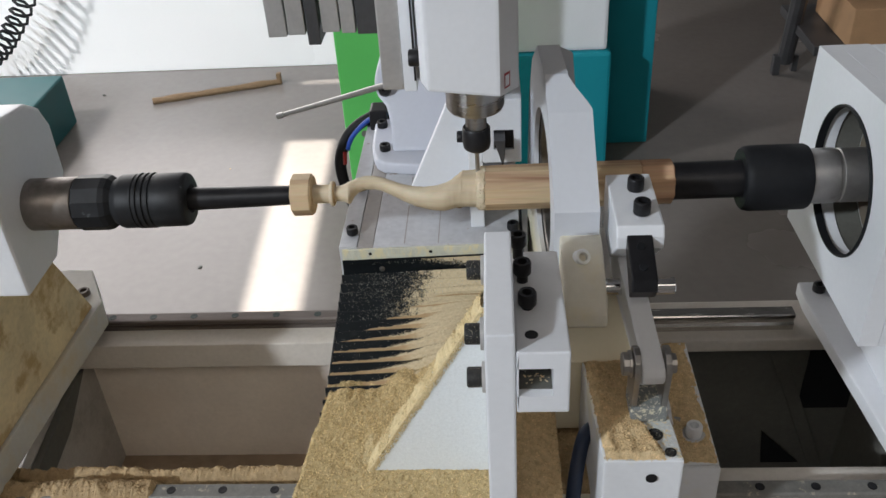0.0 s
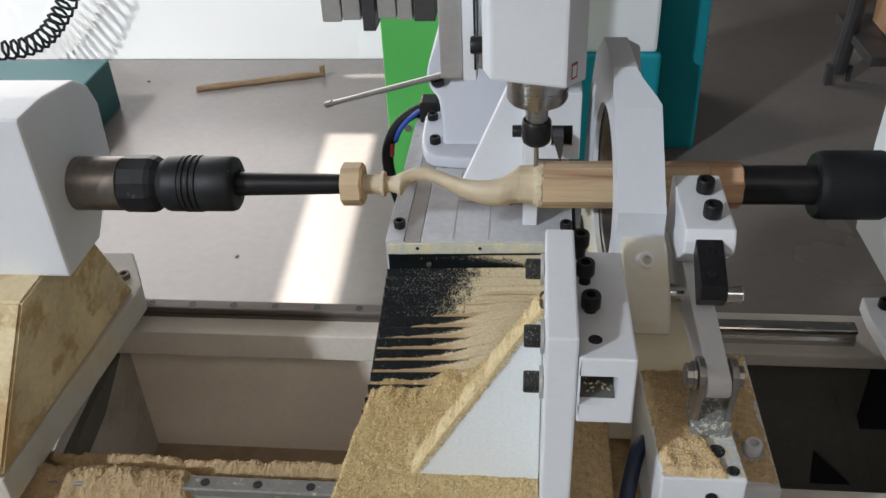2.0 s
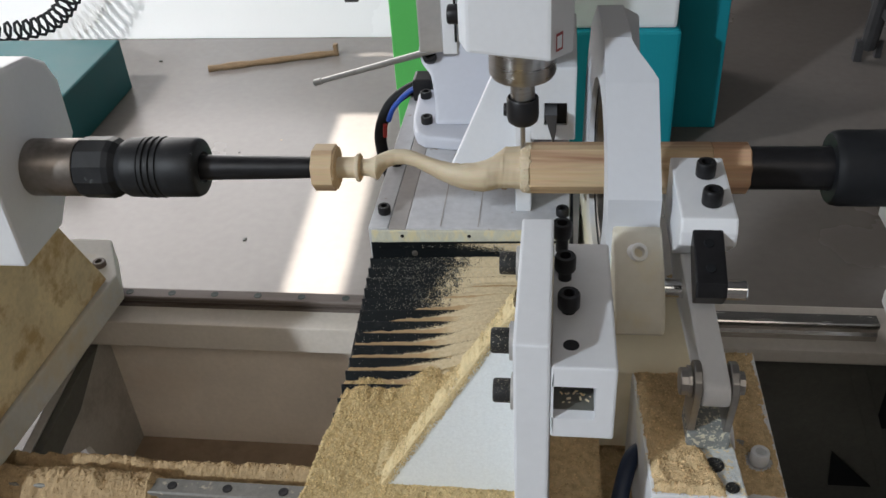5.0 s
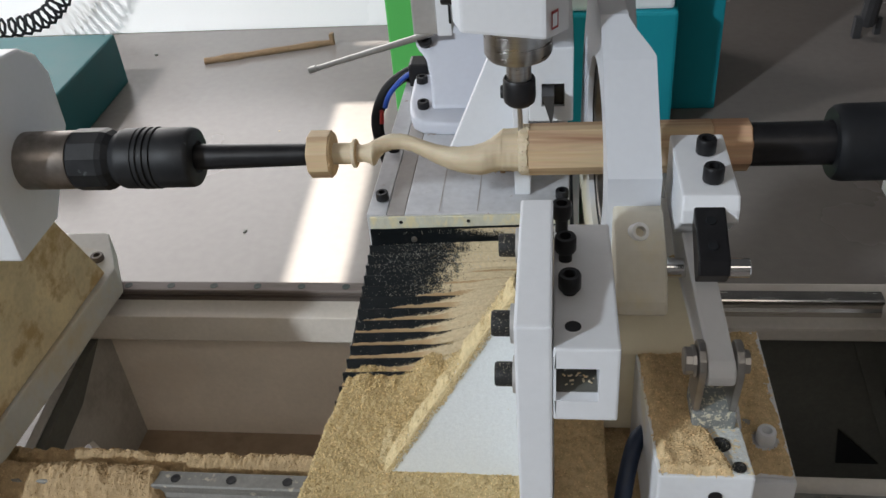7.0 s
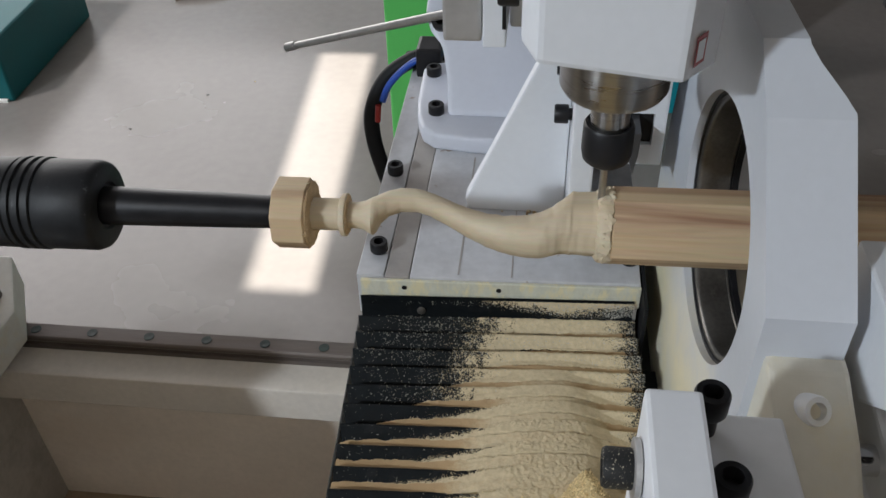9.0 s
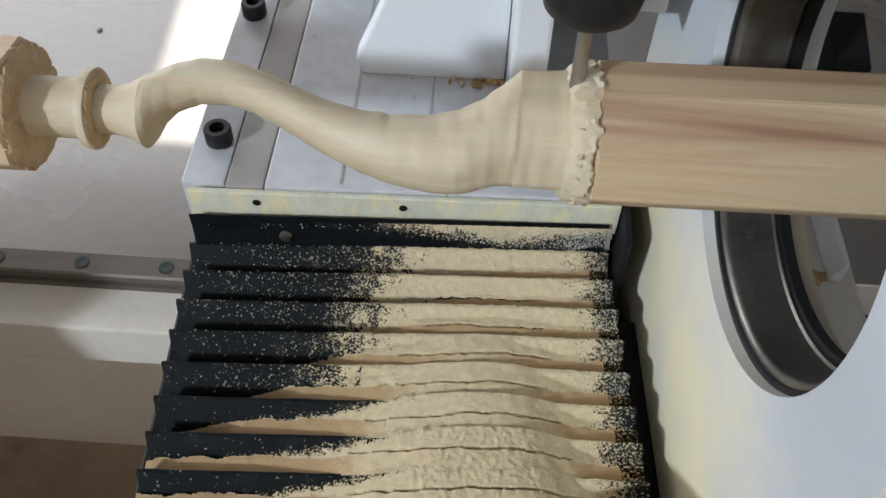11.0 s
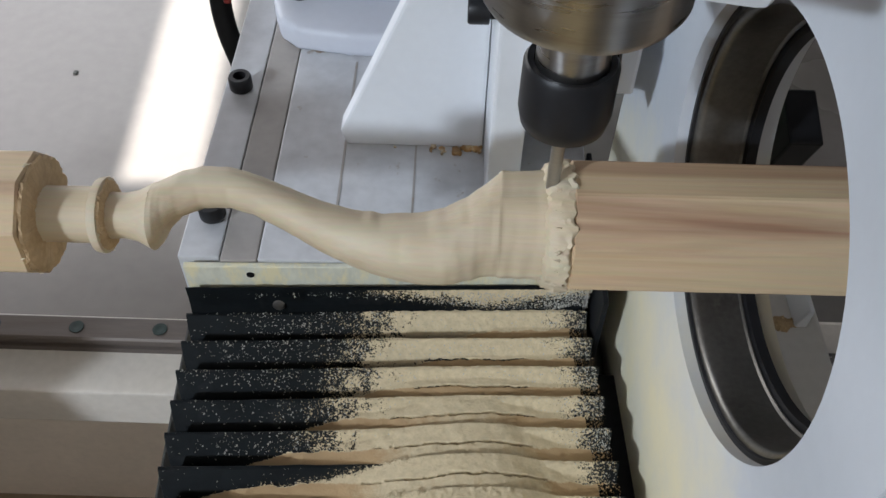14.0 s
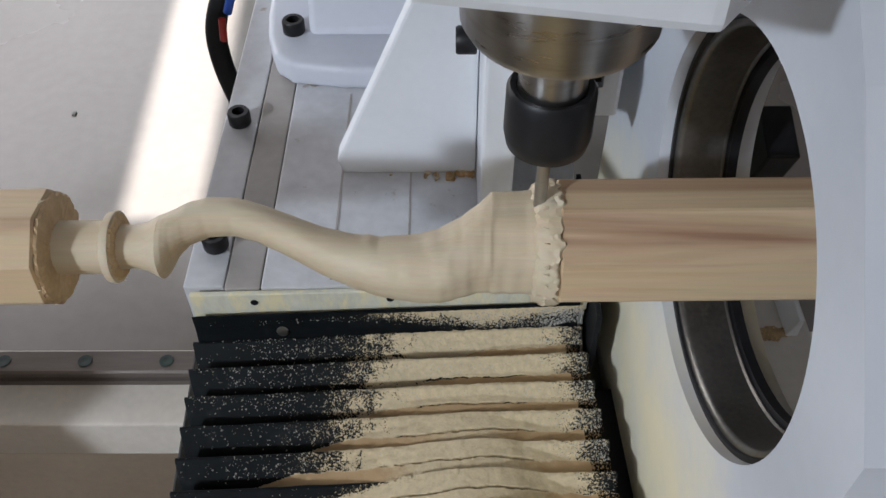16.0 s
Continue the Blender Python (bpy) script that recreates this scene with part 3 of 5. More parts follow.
def holed_plate(outline, centre, r, axis_x0, axis_x1, sides=48):
    """A plate across x whose outline (y, z) has a round hole."""
    bm = bmesh.new()
    cy, cz = centre

    def edge_at(a):
        d = Vector((math.cos(a), math.sin(a)))
        best = None
        k = len(outline)
        for i in range(k):
            p, q = Vector(outline[i]) - Vector(centre), Vector(outline[(i + 1) % k]) - Vector(centre)
            e = q - p
            den = d.x * e.y - d.y * e.x
            if abs(den) < 1e-9:
                continue
            s = (p.x * e.y - p.y * e.x) / den
            u = (p.x * d.y - p.y * d.x) / den
            if s > 0 and -1e-6 <= u <= 1 + 1e-6 and (best is None or s < best):
                best = s
        return best
    angles = sorted({round(2 * math.pi * i / sides, 5) for i in range(sides)} | {round(math.atan2(p[1] - cz, p[0] - cy) % (2 * math.pi), 5) for p in outline})
    loops = []
    for x in (axis_x0, axis_x1):
        inner = [bm.verts.new((x, cy + r * math.cos(a), cz + r * math.sin(a))) for a in angles]
        outer = [bm.verts.new((x, cy + edge_at(a) * math.cos(a), cz + edge_at(a) * math.sin(a))) for a in angles]
        loops.append((inner, outer))
    k = len(angles)
    (i0, o0), (i1, o1) = loops
    for j in range(k):
        m = (j + 1) % k
        bm.faces.new((i0[j], i0[m], o0[m], o0[j]))
        bm.faces.new((i1[j], o1[j], o1[m], i1[m]))
        bm.faces.new((i0[j], i1[j], i1[m], i0[m]))
        bm.faces.new((o0[j], o0[m], o1[m], o1[j]))
    bmesh.ops.recalc_face_normals(bm, faces=bm.faces)
    return bm


HEADLINE = [(0.690, 1.085), (0.945, 1.080), (0.954, 1.19), (0.948, 1.306), (0.690, 1.330)]
part("front_plate", holed_plate(HEADLINE, (AY, AZ), 0.0815, 0.450, 0.470), WHITE, head)
part("housing", prism(HEADLINE, "x", 0.505, 0.85, 0.003), WHITE, head)
part("housing_shell", holed_plate(HEADLINE, (AY, AZ), 0.084, 0.4705, 0.5045), WHITE, head)
part("flange_ring", turned([(0.5040, 0.0835), (0.499, 0.0835), (0.499, 0.034)], "x", (0, AY, AZ), 64, closed=False), FLANGESTEEL, head, "brownish flange in the recess", smooth=True)
part("rim_ring", turned([(0.4560, 0.0812), (0.4480, 0.0812), (0.4474, 0.0806), (0.4474, 0.0788), (0.4560, 0.0784)], "x", (0, AY, AZ), 72, closed=False), RUBBER, head, "black ring lining the round opening", smooth=True)
# Added inner sleeve; the recess's shade is put into its dark colour.
part("recess_dark_wall", turned([(0.4712, 0.0836), (0.4985, 0.0836)], "x", (0, AY, AZ), 64, closed=False), DARKPAINT_SHADE, head, "recess wall darkened as in shade", smooth=True)
for a in (40, 140, 220, 320):
    screw(head, (0.492, AY + 0.066 * math.cos(radians(a)), AZ + 0.066 * math.sin(radians(a))), (-1, 0, 0), 0.0075, 0.012, name="flange_bolt")
part("spindle_nose", on_axis(turned([(0.51, 0.0290), (0.444, 0.0290), (0.443, 0.0278), (0.440, 0.0278), (0.439, 0.0295), (0.418, 0.0295), (0.408, 0.0295)], "x", (0, AY, AZ), 64)), GREYSTEEL, head, "turned steel spindle nose", smooth=True)
part("drive_chuck", on_axis(turned([(0.411, 0.0335), (0.408, 0.0350), (0.352, 0.0350), (0.346, 0.0338), (0.3435, 0.0315), (0.3435, 0.0208), (0.345, 0.0202)], "x", (0, AY, AZ), 64)), RUBBER, head, "black steel drive chuck", smooth=True)
part("drive_rod", on_axis(turned([(0.346, 0.0200), (0.272, 0.0200), (0.2715, 0.019)], "x", (0, AY, AZ), 48)), BLACK, head, "black drive rod", smooth=True)
part("pedestal", prism([(0.690, 0.960), (0.945, 0.960), (0.925, 1.09), (0.70, 1.09)], "x", 0.525, 0.80, 0.003), WHITE, head)
part("foot", prism([(0.489, 0.966), (0.487, 0.926), (0.511, 0.600), (0.80, 0.600), (0.80, 0.966)], "z", 0.940, 0.960, 0.003), WHITE, head)
part("foot_slide", box(0.545, 0.80, 0.62, 0.968, 0.9215, 0.9395, 0.002), DARKPAINT_SHADE, head)
screw(head, (0.511, 0.946, 0.960), (0, 0, 1), 0.0085, 0.011, name="foot_bolt")


# ---- carriage: deck, table and folded cover ----
carriage = thing("carriage", "white lathe carriage with a flat machined table, dusted with sawdust", "carriage", (0.08, 0.82, 0.92))
part("saddle", box(-0.112, 0.108, 0.585, 1.06, 0.922, 0.995, 0.003), CREAM, carriage, "saddle plate dusted cream with sawdust")
part("saddle_wing", box(0.139, 0.300, 0.608, 0.7995, 0.922, 0.9950, 0.003), CREAM, carriage)
part("saddle_wing", box(0.139, 0.268, 0.800, 1.06, 0.922, 0.9950, 0.003), GREYPAINT, carriage, "plain grey-white plate behind the ring")
part("stop_bracket", prism([(0.250, 0.9955), (0.258, 0.9955), (0.258, 1.012), (0.255, 1.012)], "y", 0.930, 0.990, 0.0008), WHITE, carriage, "small white bracket")
part("saddle_bridge", box(0.1085, 0.1385, 0.60, 1.06, 0.922, 0.940, 0.001), DARKPAINT_SHADE, carriage)
side = prism([(0.60, 0.996), (0.60, 1.018), (0.904, 1.026), (0.904, 0.996)], "x", -0.1200, -0.1186, 0.0004)
for v in side.verts:
    v.co.x += 0.0620 * (0.904 - v.co.y) * (1 if v.co.y > 0.7 else 0.75)
part("cover_side", side, SIDESTEEL, carriage, "thin grey side plate beside the bellows")
part("cover_bed", box(-0.098, 0.100, 0.40, 0.900, 0.996, 1.022, 0.002), WHITE_DUSTY, carriage)
part("worn_strip", skewed(box(-0.0945, -0.0745, 0.9085, 1.275, 1.0, 1.0745, 0.001), 0.03), STRIPPAINT, carriage, "brown stained strip beside the table")
part("table", skewed(box(-0.0740, 0.112, 0.9085, 1.275, 0.997, 1.075, 0.0012), 0.03), TABLEPAINT, carriage, "white painted table with grooves")
part("side_strip", box(-0.1185, -0.0955, 0.9085, 1.275, 1.03, 1.0735, 0.001), TABLEPAINT, carriage, "white side strip of the table")
part("front_lip", skewed(box(-0.114, 0.1125, 0.9045, 0.908, 1.052, 1.0735, 0.0008), 0.03), LIPDUST, carriage, "front lip coated with pale dust")
part("groove", box(-0.0352, -0.0338, 0.912, 1.08, 1.0748, 1.0754, 0), STRIPPAINT, carriage)
part("groove", box(0.0082, 0.0094, 0.912, 1.0, 1.0748, 1.0754, 0), STRIPPAINT, carriage)
# Black strip added so that the gap between bellows and ring reads dark.
part("gap_strip", box(0.1175, 0.1385, 0.66, 0.884, 0.941, 1.006, 0.002), RUBBER, carriage, "black strip filling the gap beside the bellows")
part("guard_plate", box(0.1135, 0.1165, 0.885, 1.0, 1.02, 1.074, 0.0005), RUBBER, carriage)
for x in (-0.078, -0.001):
    part("lip_hole", turn_to(turned([(0, 0.0022), (0.0004, 0.0022)], "z", sides=12), (0, -1, 0), (x, 0.9044 + 0.03 * x, 1.067)), BLACK, carriage)
for x, y in ((-0.104, 0.938), (-0.107, 1.050), (0.104, 0.940)):
    screw(carriage, (x, y, 1.074), (0, 0, 1), 0.0075, 0.010, 0.001)

cover = thing("bellows_cover", "black accordion bellows with pale sawdust lying in its folds", "bellows cover", (0.0, 0.78, 1.036))
PITCH = 0.0188


def fold_y(k):
    return 0.9008 if k == 0 else 0.9175 - PITCH * k


def fold_z(k):
    return 1.0520 if k == 0 else 1.0410


def cover_twist(x, y):
    """The bellows stand slightly twisted: their front swings to one side and widens."""
    d = max(0.0, min(0.15, 0.895 - y))
    return x * (1 + 0.12 * d) + 0.0766 * d - 0.0028, y + 0.047 * x


for k in range(15):
    y = fold_y(k)
    w0, w1 = 0.1137, 0.1108
    rz = fold_z(k)
    vz = rz - 0.0165
    bm = bmesh.new()
    if k == 0:
        rows = [(y, rz + 0.010, w1), (y, rz, w1), (y - 0.0006, rz - 0.006, w1), (y - 0.0016, rz - 0.0125, w1), (y - 0.0026, rz - 0.0250, w1)]
    else:
        rows = [(y + 0.0004, vz, w1), (y + 0.0008, rz - 0.0012, w0), (y, rz, w0), (y - 0.0016, rz, w0), (y - 0.0070, rz - 0.0060, w1 + 0.0018), (y - 0.0135, vz + 0.0030, w1), (y - 0.0174, vz, w1)]
    nx = 90
    vs = []
    for j, (yy, zz, w) in enumerate(rows):
        sag = 0.0003 * noise.noise((k * 1.3, 0.5, j * 0.1))
        vs.append([bm.verts.new((-w + 2 * w * i / nx, yy + sag * math.sin(math.pi * i / nx) + 0.0003 * noise.noise((i * 0.21, k * 3.1, 0)), zz + 0.0003 * noise.noise((i * 0.23, j * 1.7, k * 2.3)))) for i in range(nx + 1)])
    for a, b in zip(vs, vs[1:]):
        for i in range(nx):
            bm.faces.new((a[i], a[i + 1], b[i + 1], b[i]))
    for v in bm.verts:
        v.co.x, v.co.y = cover_twist(v.co.x, v.co.y)
    bmesh.ops.solidify(bm, geom=bm.faces[:], thickness=0.0007)
    bmesh.ops.recalc_face_normals(bm, faces=bm.faces)
    part("fold", bm, CLOTH, cover)
    if k == 0:
        part("rivet", turn_to(turned([(0, 0.0036), (0.0008, 0.0030), (0.0012, 0.0012)], "z", sides=16), (0, -1, 0.25), (-0.0640, y - 0.0042, rz - 0.0050)), DARKSTEEL, cover, "dull steel rivet")


# ---- tool posts, one in front of the work and one behind it ----
def rect_tube(x0, x1, z0, z1, hx0, hx1, hz0, hz1, y0, y1, cut=0.0):
    """A block along y with a rectangular opening through it; cut slopes the far upper edge away."""
    bm = bmesh.new()
    o = [(x0, z0), (x1, z0), (x1, z1), (x0, z1)]
    h = [(hx0, hz0), (hx1, hz0), (hx1, hz1), (hx0, hz1)]
    rings = [[bm.verts.new((p[0], y, p[1])) for p in loop] for y in (y0, y1) for loop in (o, h)]
    o0, h0, o1, h1 = rings
    for i in range(4):
        m = (i + 1) % 4
        bm.faces.new((o0[i], o0[m], h0[m], h0[i]))
        bm.faces.new((o1[i], h1[i], h1[m], o1[m]))
        bm.faces.new((o0[i], o1[i], o1[m], o0[m]))
        bm.faces.new((h0[i], h0[m], h1[m], h1[i]))
    for v in (o1[2], o1[3]):
        v.co.z -= cut
    for v in (h1[2], h1[3]):
        v.co.z -= cut * 0.3
    bmesh.ops.recalc_face_normals(bm, faces=bm.faces)
    outer = [e for e in bm.edges if all(v in o0 + o1 for v in e.verts)]
    bmesh.ops.bevel(bm, geom=outer, offset=0.0018, segments=2, affect="EDGES", profile=0.6)
    return bm


post = thing("tool_post", "white tool post with square holder and tall black cap screws", "tool post", (0.09, 0.56, 1.036), "tool posts")
part("plate", box(0.0725, 0.0958, 0.484, 0.622, 1.036, 1.283, 0.002), WHITE, post)
part("web", prism([(-0.043, 1.036), (0.072, 1.036), (0.072, 1.242), (0.066, 1.240), (-0.043, 1.052)], "y", 0.563, 0.575, 0.002), WEBPAINT, post, "triangular web speckled with sawdust")
holder = part("tool_holder", rect_tube(0.0962, 0.1372, 1.203, 1.2655, 0.0968, 0.1245, 1.2205, 1.2490, 0.484, 0.640, 0.017), WHITE, post)
for y in (0.630, 0.589, 0.547):
    screw(holder, (0.1045 - (y - 0.586) * 0.06, y - 0.001, 1.2480), (0, 0, 1), 0.0076, 0.0120, 0.015, name="clamp_screw")
part("screw_hole", turned([(1.2590, 0.0052), (1.2636, 0.0052)], "z", (0.1085, 0.507, 0), 20), BLACK, holder, "empty threaded hole")
# Two dark plates added inside; the opening's shade is in their colour.
part("opening_dark_back", box(0.0970, 0.1243, 0.545, 0.547, 1.2207, 1.2488, 0), DARKPAINT_SHADE, holder)
part("opening_dark_floor", box(0.0970, 0.1243, 0.492, 0.5445, 1.2207, 1.2216, 0), DARKPAINT_SHADE, holder)
rng = random.Random(8)
for k in range(34):
    x, y, r = rng.uniform(0.099, 0.1225), 0.495 + 0.030 * rng.random(), rng.uniform(0.0004, 0.0011)
    chip = box(-r * 1.6, r * 1.6, -r * 0.7, r * 0.7, -r * 0.25, r * 0.25, 0)
    bmesh.ops.transform(chip, matrix=Matrix.Translation((x, y, 1.2222 + rng.random() * 0.004)) @ Euler((rng.uniform(-0.6, 0.6), rng.uniform(-0.6, 0.6), rng.uniform(0, 3.1))).to_matrix().to_4x4(), verts=chip.verts)
    part("chip", chip, rng.choice((CHIPSDARK, POWDER, RIBPAINT)), holder)
for y, z in ((0.512, 1.261), (0.516, 1.212), (0.600, 1.258)):
    screw(post, (0.0725, y, z), (-1, 0, 0), 0.0085, 0.0125, 0.003, material=BLACKDUST, name="side_bolt")
    part("washer", turned([(0.0692, 0.0122), (0.0695, 0.0128), (0.0718, 0.0128), (0.0721, 0.0122)], "x", (0, y, z), 28), GREYALU, post, "bright steel washer")

back = thing("tool_post", "white rear tool post with a pointed steel tool", "tool post", (0.07, 1.02, 1.075), "tool posts")
part("plate", box(0.050, 0.068, 0.945, 1.10, 1.075, 1.262, 0.002), WHITE, back)
part("web", prism([(-0.034, 1.075), (0.0495, 1.075), (0.0495, 1.262), (0.040, 1.262), (-0.037, 1.086)], "y", 1.000, 1.014, 0.002), WHITE, back)
bh = part("tool_holder", rect_tube(0.0683, 0.1150, 1.178, 1.262, 0.082, 0.106, 1.196, 1.222, 0.930, 1.08), WHITE, back)
# Black plate close behind the mouth stands in for the hole's inner shade.
part("hole_dark_plate", box(0.0825, 0.1055, 0.9335, 0.937, 1.1965, 1.2215, 0), BLACK, bh)
part("tool_bit", prism([(0.0825, 1.219), (0.0955, 1.219), (0.0950, 1.200), (0.0925, 1.184)], "y", 0.908, 0.985, 0.0006), DARKALU, bh, "pointed steel turning tool")
rng = random.Random(31)
for k in range(16):
    t = rng.random() ** 0.45
    r = rng.uniform(0.0010, 0.0030) * (0.5 + 0.6 * t)
    bead = turned([(-0.0012, r * 0.9), (0.0, r), (0.0006, r * 0.7), (0.0009, r * 0.2)], "z", (-0.012 + 0.060 * t, 0.9985 - 0.006 * rng.random() ** 2, 1.0765), 11)
    for v in bead.verts:
        v.co += Vector((noise.noise(v.co * 500), noise.noise(v.co * 520), 0.0)) * 0.0020
    part("glue_bead", bead, GLUE, back, "brown dried glue at the web's foot")
for y, z in ((0.978, 1.232), (0.978, 1.190)):
    screw(back, (0.050, y, z), (-1, 0, 0), 0.0075, 0.011, 0.003, name="side_bolt")


# ---- steady rest: ring, arm and base ----
steady = thing("steady_rest", "white octagonal steady-rest ring with a bearing round the wooden blank", "steady rest", (0.16, 0.78, 0.995))


RINGLINE = [(0.700, 1.165), (0.690, 1.090), (0.688, 1.000), (0.990, 1.000), (0.985, 1.150), (0.965, 1.250), (0.930, 1.310), (0.875, 1.348), (0.800, 1.348), (0.767, 1.322), (0.700, 1.250)]
RZ = AZ + 0.0055              # the ring sits a little above the axis
bm = holed_plate(RINGLINE, (AY, RZ), 0.0835, 0.139, 0.182, 96)
for v in bm.verts:
    if v.co.x > 0.16 and v.co.z > 1.325:
        v.co.x = 0.182 - 0.020 * min(1.0, (v.co.z - 1.325) / 0.02)
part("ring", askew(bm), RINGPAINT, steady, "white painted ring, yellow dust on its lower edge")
part("seal", askew(turned([(0.1440, 0.0836), (0.1440, 0.0815), (0.1452, 0.0809), (0.1452, 0.0836)], "x", (0, AY, RZ), 96, closed=False)), BLACK, steady, "black bearing seal", smooth=True)
part("bearing_race", askew(turned([(0.1455, 0.0833), (0.1455, 0.0800), (0.1465, 0.0786), (0.1480, 0.0780), (0.1655, 0.0772), (0.1662, 0.0760), (0.1668, 0.0760), (0.1668, 0.0833)], "x", (0, AY, RZ), 96, closed=False)), DARKSTEEL, steady, "dark steel bearing race", smooth=True)
part("seal", askew(turned([(0.1672, 0.0830), (0.1672, 0.0728), (0.1715, 0.0728), (0.1715, 0.0830)], "x", (0, AY, RZ), 96, closed=False)), BLACK, steady, "black bearing seal", smooth=True)
bracket = prism([(0.985, 1.112), (0.966, 1.158), (0.942, 1.167), (0.931, 1.184), (0.903, 1.175), (0.917, 1.142), (0.945, 1.112)], "x", 0.1845, 0.2000, 0.0012)
part("drive_bracket", bracket, BLACK, steady, "black bracket behind the ring")
lug = prism([(0.725, 1.224), (0.692, 1.224), (0.655, 1.212), (0.633, 1.198), (0.623, 1.186), (0.620, 1.176), (0.628, 1.168), (0.648, 1.164), (0.725, 1.164)], "x", 0.1440, 0.1838, 0.003)
part("lug", lug, LUGPAINT, steady, "clamping lug stained yellow with dust")
screw(steady, (0.160, 0.679, 1.2110), (0.30, -0.80, 0.75), 0.0078, 0.016, material=WHITE_DUSTY, name="clamp_screw", label="painted-over cap screw")
part("rod", turned([(0.184, 0.0082), (0.2520, 0.0082), (0.2530, 0.0072)], "x", (0, 0.672, 1.182), 32), CHROME, steady, "bright steel guide rod", smooth=True)
jaw = part("jaw_block", prism([(0.750, 1.262), (0.657, 1.262), (0.652, 1.252), (0.652, 1.240), (0.690, 1.205), (0.750, 1.205)], "x", 0.1915, 0.2345, 0.002), WHITE, steady, "white clamp block on the arm")
for y in (0.719, 0.677):
    screw(jaw, (0.2165, y, 1.262), (0, 0, 1), 0.0080, 0.013, 0.001)
bb = prism([(0.655, 1.255), (0.655, 1.238), (0.617, 1.211), (0.607, 1.225), (0.610, 1.236)], "x", 0.2005, 0.2235, 0.0015)
blk = part("latch_block", bb, BLACK, steady, "black steel latch block")
for y, z in ((0.642, 1.2490), (0.622, 1.2405)):
    part("pin", turn_to(turned([(0, 0.004), (0.0012, 0.0036)], "z", sides=16), (0, -0.4, 1), (0.212, y, z + 0.0005)), RUBBER, blk)
arm_line = [(0.735, 1.205), (0.735, 1.170), (0.700, 1.162)] + [(0.578 + 0.013 * math.cos(radians(a)), 1.160 + 0.013 * math.sin(radians(a))) for a in (290, 260, 230, 200, 170, 140, 110)] + [(0.690, 1.205)]
bm = prism(arm_line, "x", 0.1985, 0.2190, 0.0025)
for v in bm.verts:
    v.co.x += max(0.0, 0.70 - v.co.y) * 0.075
part("arm", bm, WHITE, steady, "white swing arm with a rounded end")
part("pivot_bolt", turned([(0.1925, 0.0100), (0.1935, 0.0108), (0.1985, 0.0108), (0.1985, 0.0125), (0.2010, 0.0125), (0.2010, 0.0055), (0.236, 0.0055), (0.236, 0.0095), (0.2400, 0.0090)], "x", (0, 0.583, 1.163), 12), GREYSTEEL, steady, "worn hexagonal pivot bolt")
yoke = part("yoke", box(0.2020, 0.2355, 0.572, 0.604, 1.1005, 1.118, 0.002), BLOCKDUST, steady, "steel yoke dusted with chips")
for x in (0.2020, 0.2290):
    cl = [(0.602, 1.1185), (0.574, 1.1185)] + [(0.583 + 0.0165 * math.cos(radians(a)), 1.163 + 0.0165 * math.sin(radians(a))) for a in (200, 170, 140, 110, 80, 50, 20, 350)]
    part("cheek", prism(cl, "x", x, x + 0.0058, 0.0012), GREYSTEEL, yoke, "worn steel cheek")
rest = part("rest_block", prism([(0.1735, 0.526), (0.2440, 0.526), (0.2350, 0.657), (0.1655, 0.657)], "z", 0.99, 1.0995, 0.002), WHITE_DUSTY, steady, "white block heaped with sawdust")
part("speckled_plate", prism([(0.2100, 0.529), (0.2425, 0.529), (0.2375, 0.598), (0.2050, 0.598)], "z", 1.0997, 1.1008, 0.0003), SPECKLED, rest, "worn plate speckled with chips")
for x, y, r in ((0.2225, 0.5560, 0.0072), (0.2325, 0.5790, 0.0045), (0.2330, 0.5345, 0.0052)):
    part("bolt_hole", turned([(1.1009, r), (1.1018, r), (1.1018, r * 0.62), (1.1010, r * 0.5)], "z", (x, y, 0), 20), BLACKDUST, rest)
part("front_hole", turn_to(turned([(0, 0.0052), (0.001, 0.0052)], "z", sides=18), (0, -1, 0), (0.2165, 0.5256, 1.078)), BLACK, rest)
part("wedge", prism([(0.2500, 1.004), (0.2660, 1.004), (0.2600, 1.034), (0.2520, 1.034)], "y", 0.655, 0.690, 0.002), WHITE, steady, "small white wedge")
# Sloped upwards and painted lighter so that it looks lit.
part("base_face", prism([(0.6575, 1.0985), (0.6575, 1.004), (0.72, 1.004), (0.72, 1.150), (0.708, 1.150)], "x", 0.1395, 0.2320, 0.002), BASECREAM, steady, "cream dusted face plate of the base, brightened")
part("base_block", box(0.1740, 0.3035, 0.6075, 0.795, 0.9955, 1.003, 0.002), WHITE, steady)
part("base_front", box(0.2200, 0.3035, 0.6005, 0.6070, 0.925, 1.003, 0.002), WHITE_DUSTY, steady)
screw(steady, (0.284, 0.646, 1.0035), (0, 0, 1), 0.0085, 0.014, 0.002, material=WHITE_DUSTY, name="foot_screw", label="painted-over cap screw")
part("foot_washer", turned([(1.0032, 0.0075), (1.0060, 0.0075)], "z", (0.270, 0.664, 0), 20), GREYSTEEL, steady)


# ---- carving spindle on its column ----
column = thing("spindle_column", "white cast spindle column with steel slides and a bolted rounded foot", "machine column", (0.0, 1.18, 1.075))
flange = prism([(-0.040, 1.084), (-0.076, 1.090), (-0.088, 1.101), (-0.0955, 1.125), (-0.099, 1.153), (-0.101, 1.215), (-0.097, 1.229), (-0.080, 1.232), (0.10, 1.232), (0.10, 1.080)], "z", 1.0752, 1.094, 0.006, 4)
part("foot_flange", flange, COLUMNPAINT, column, smooth=True)
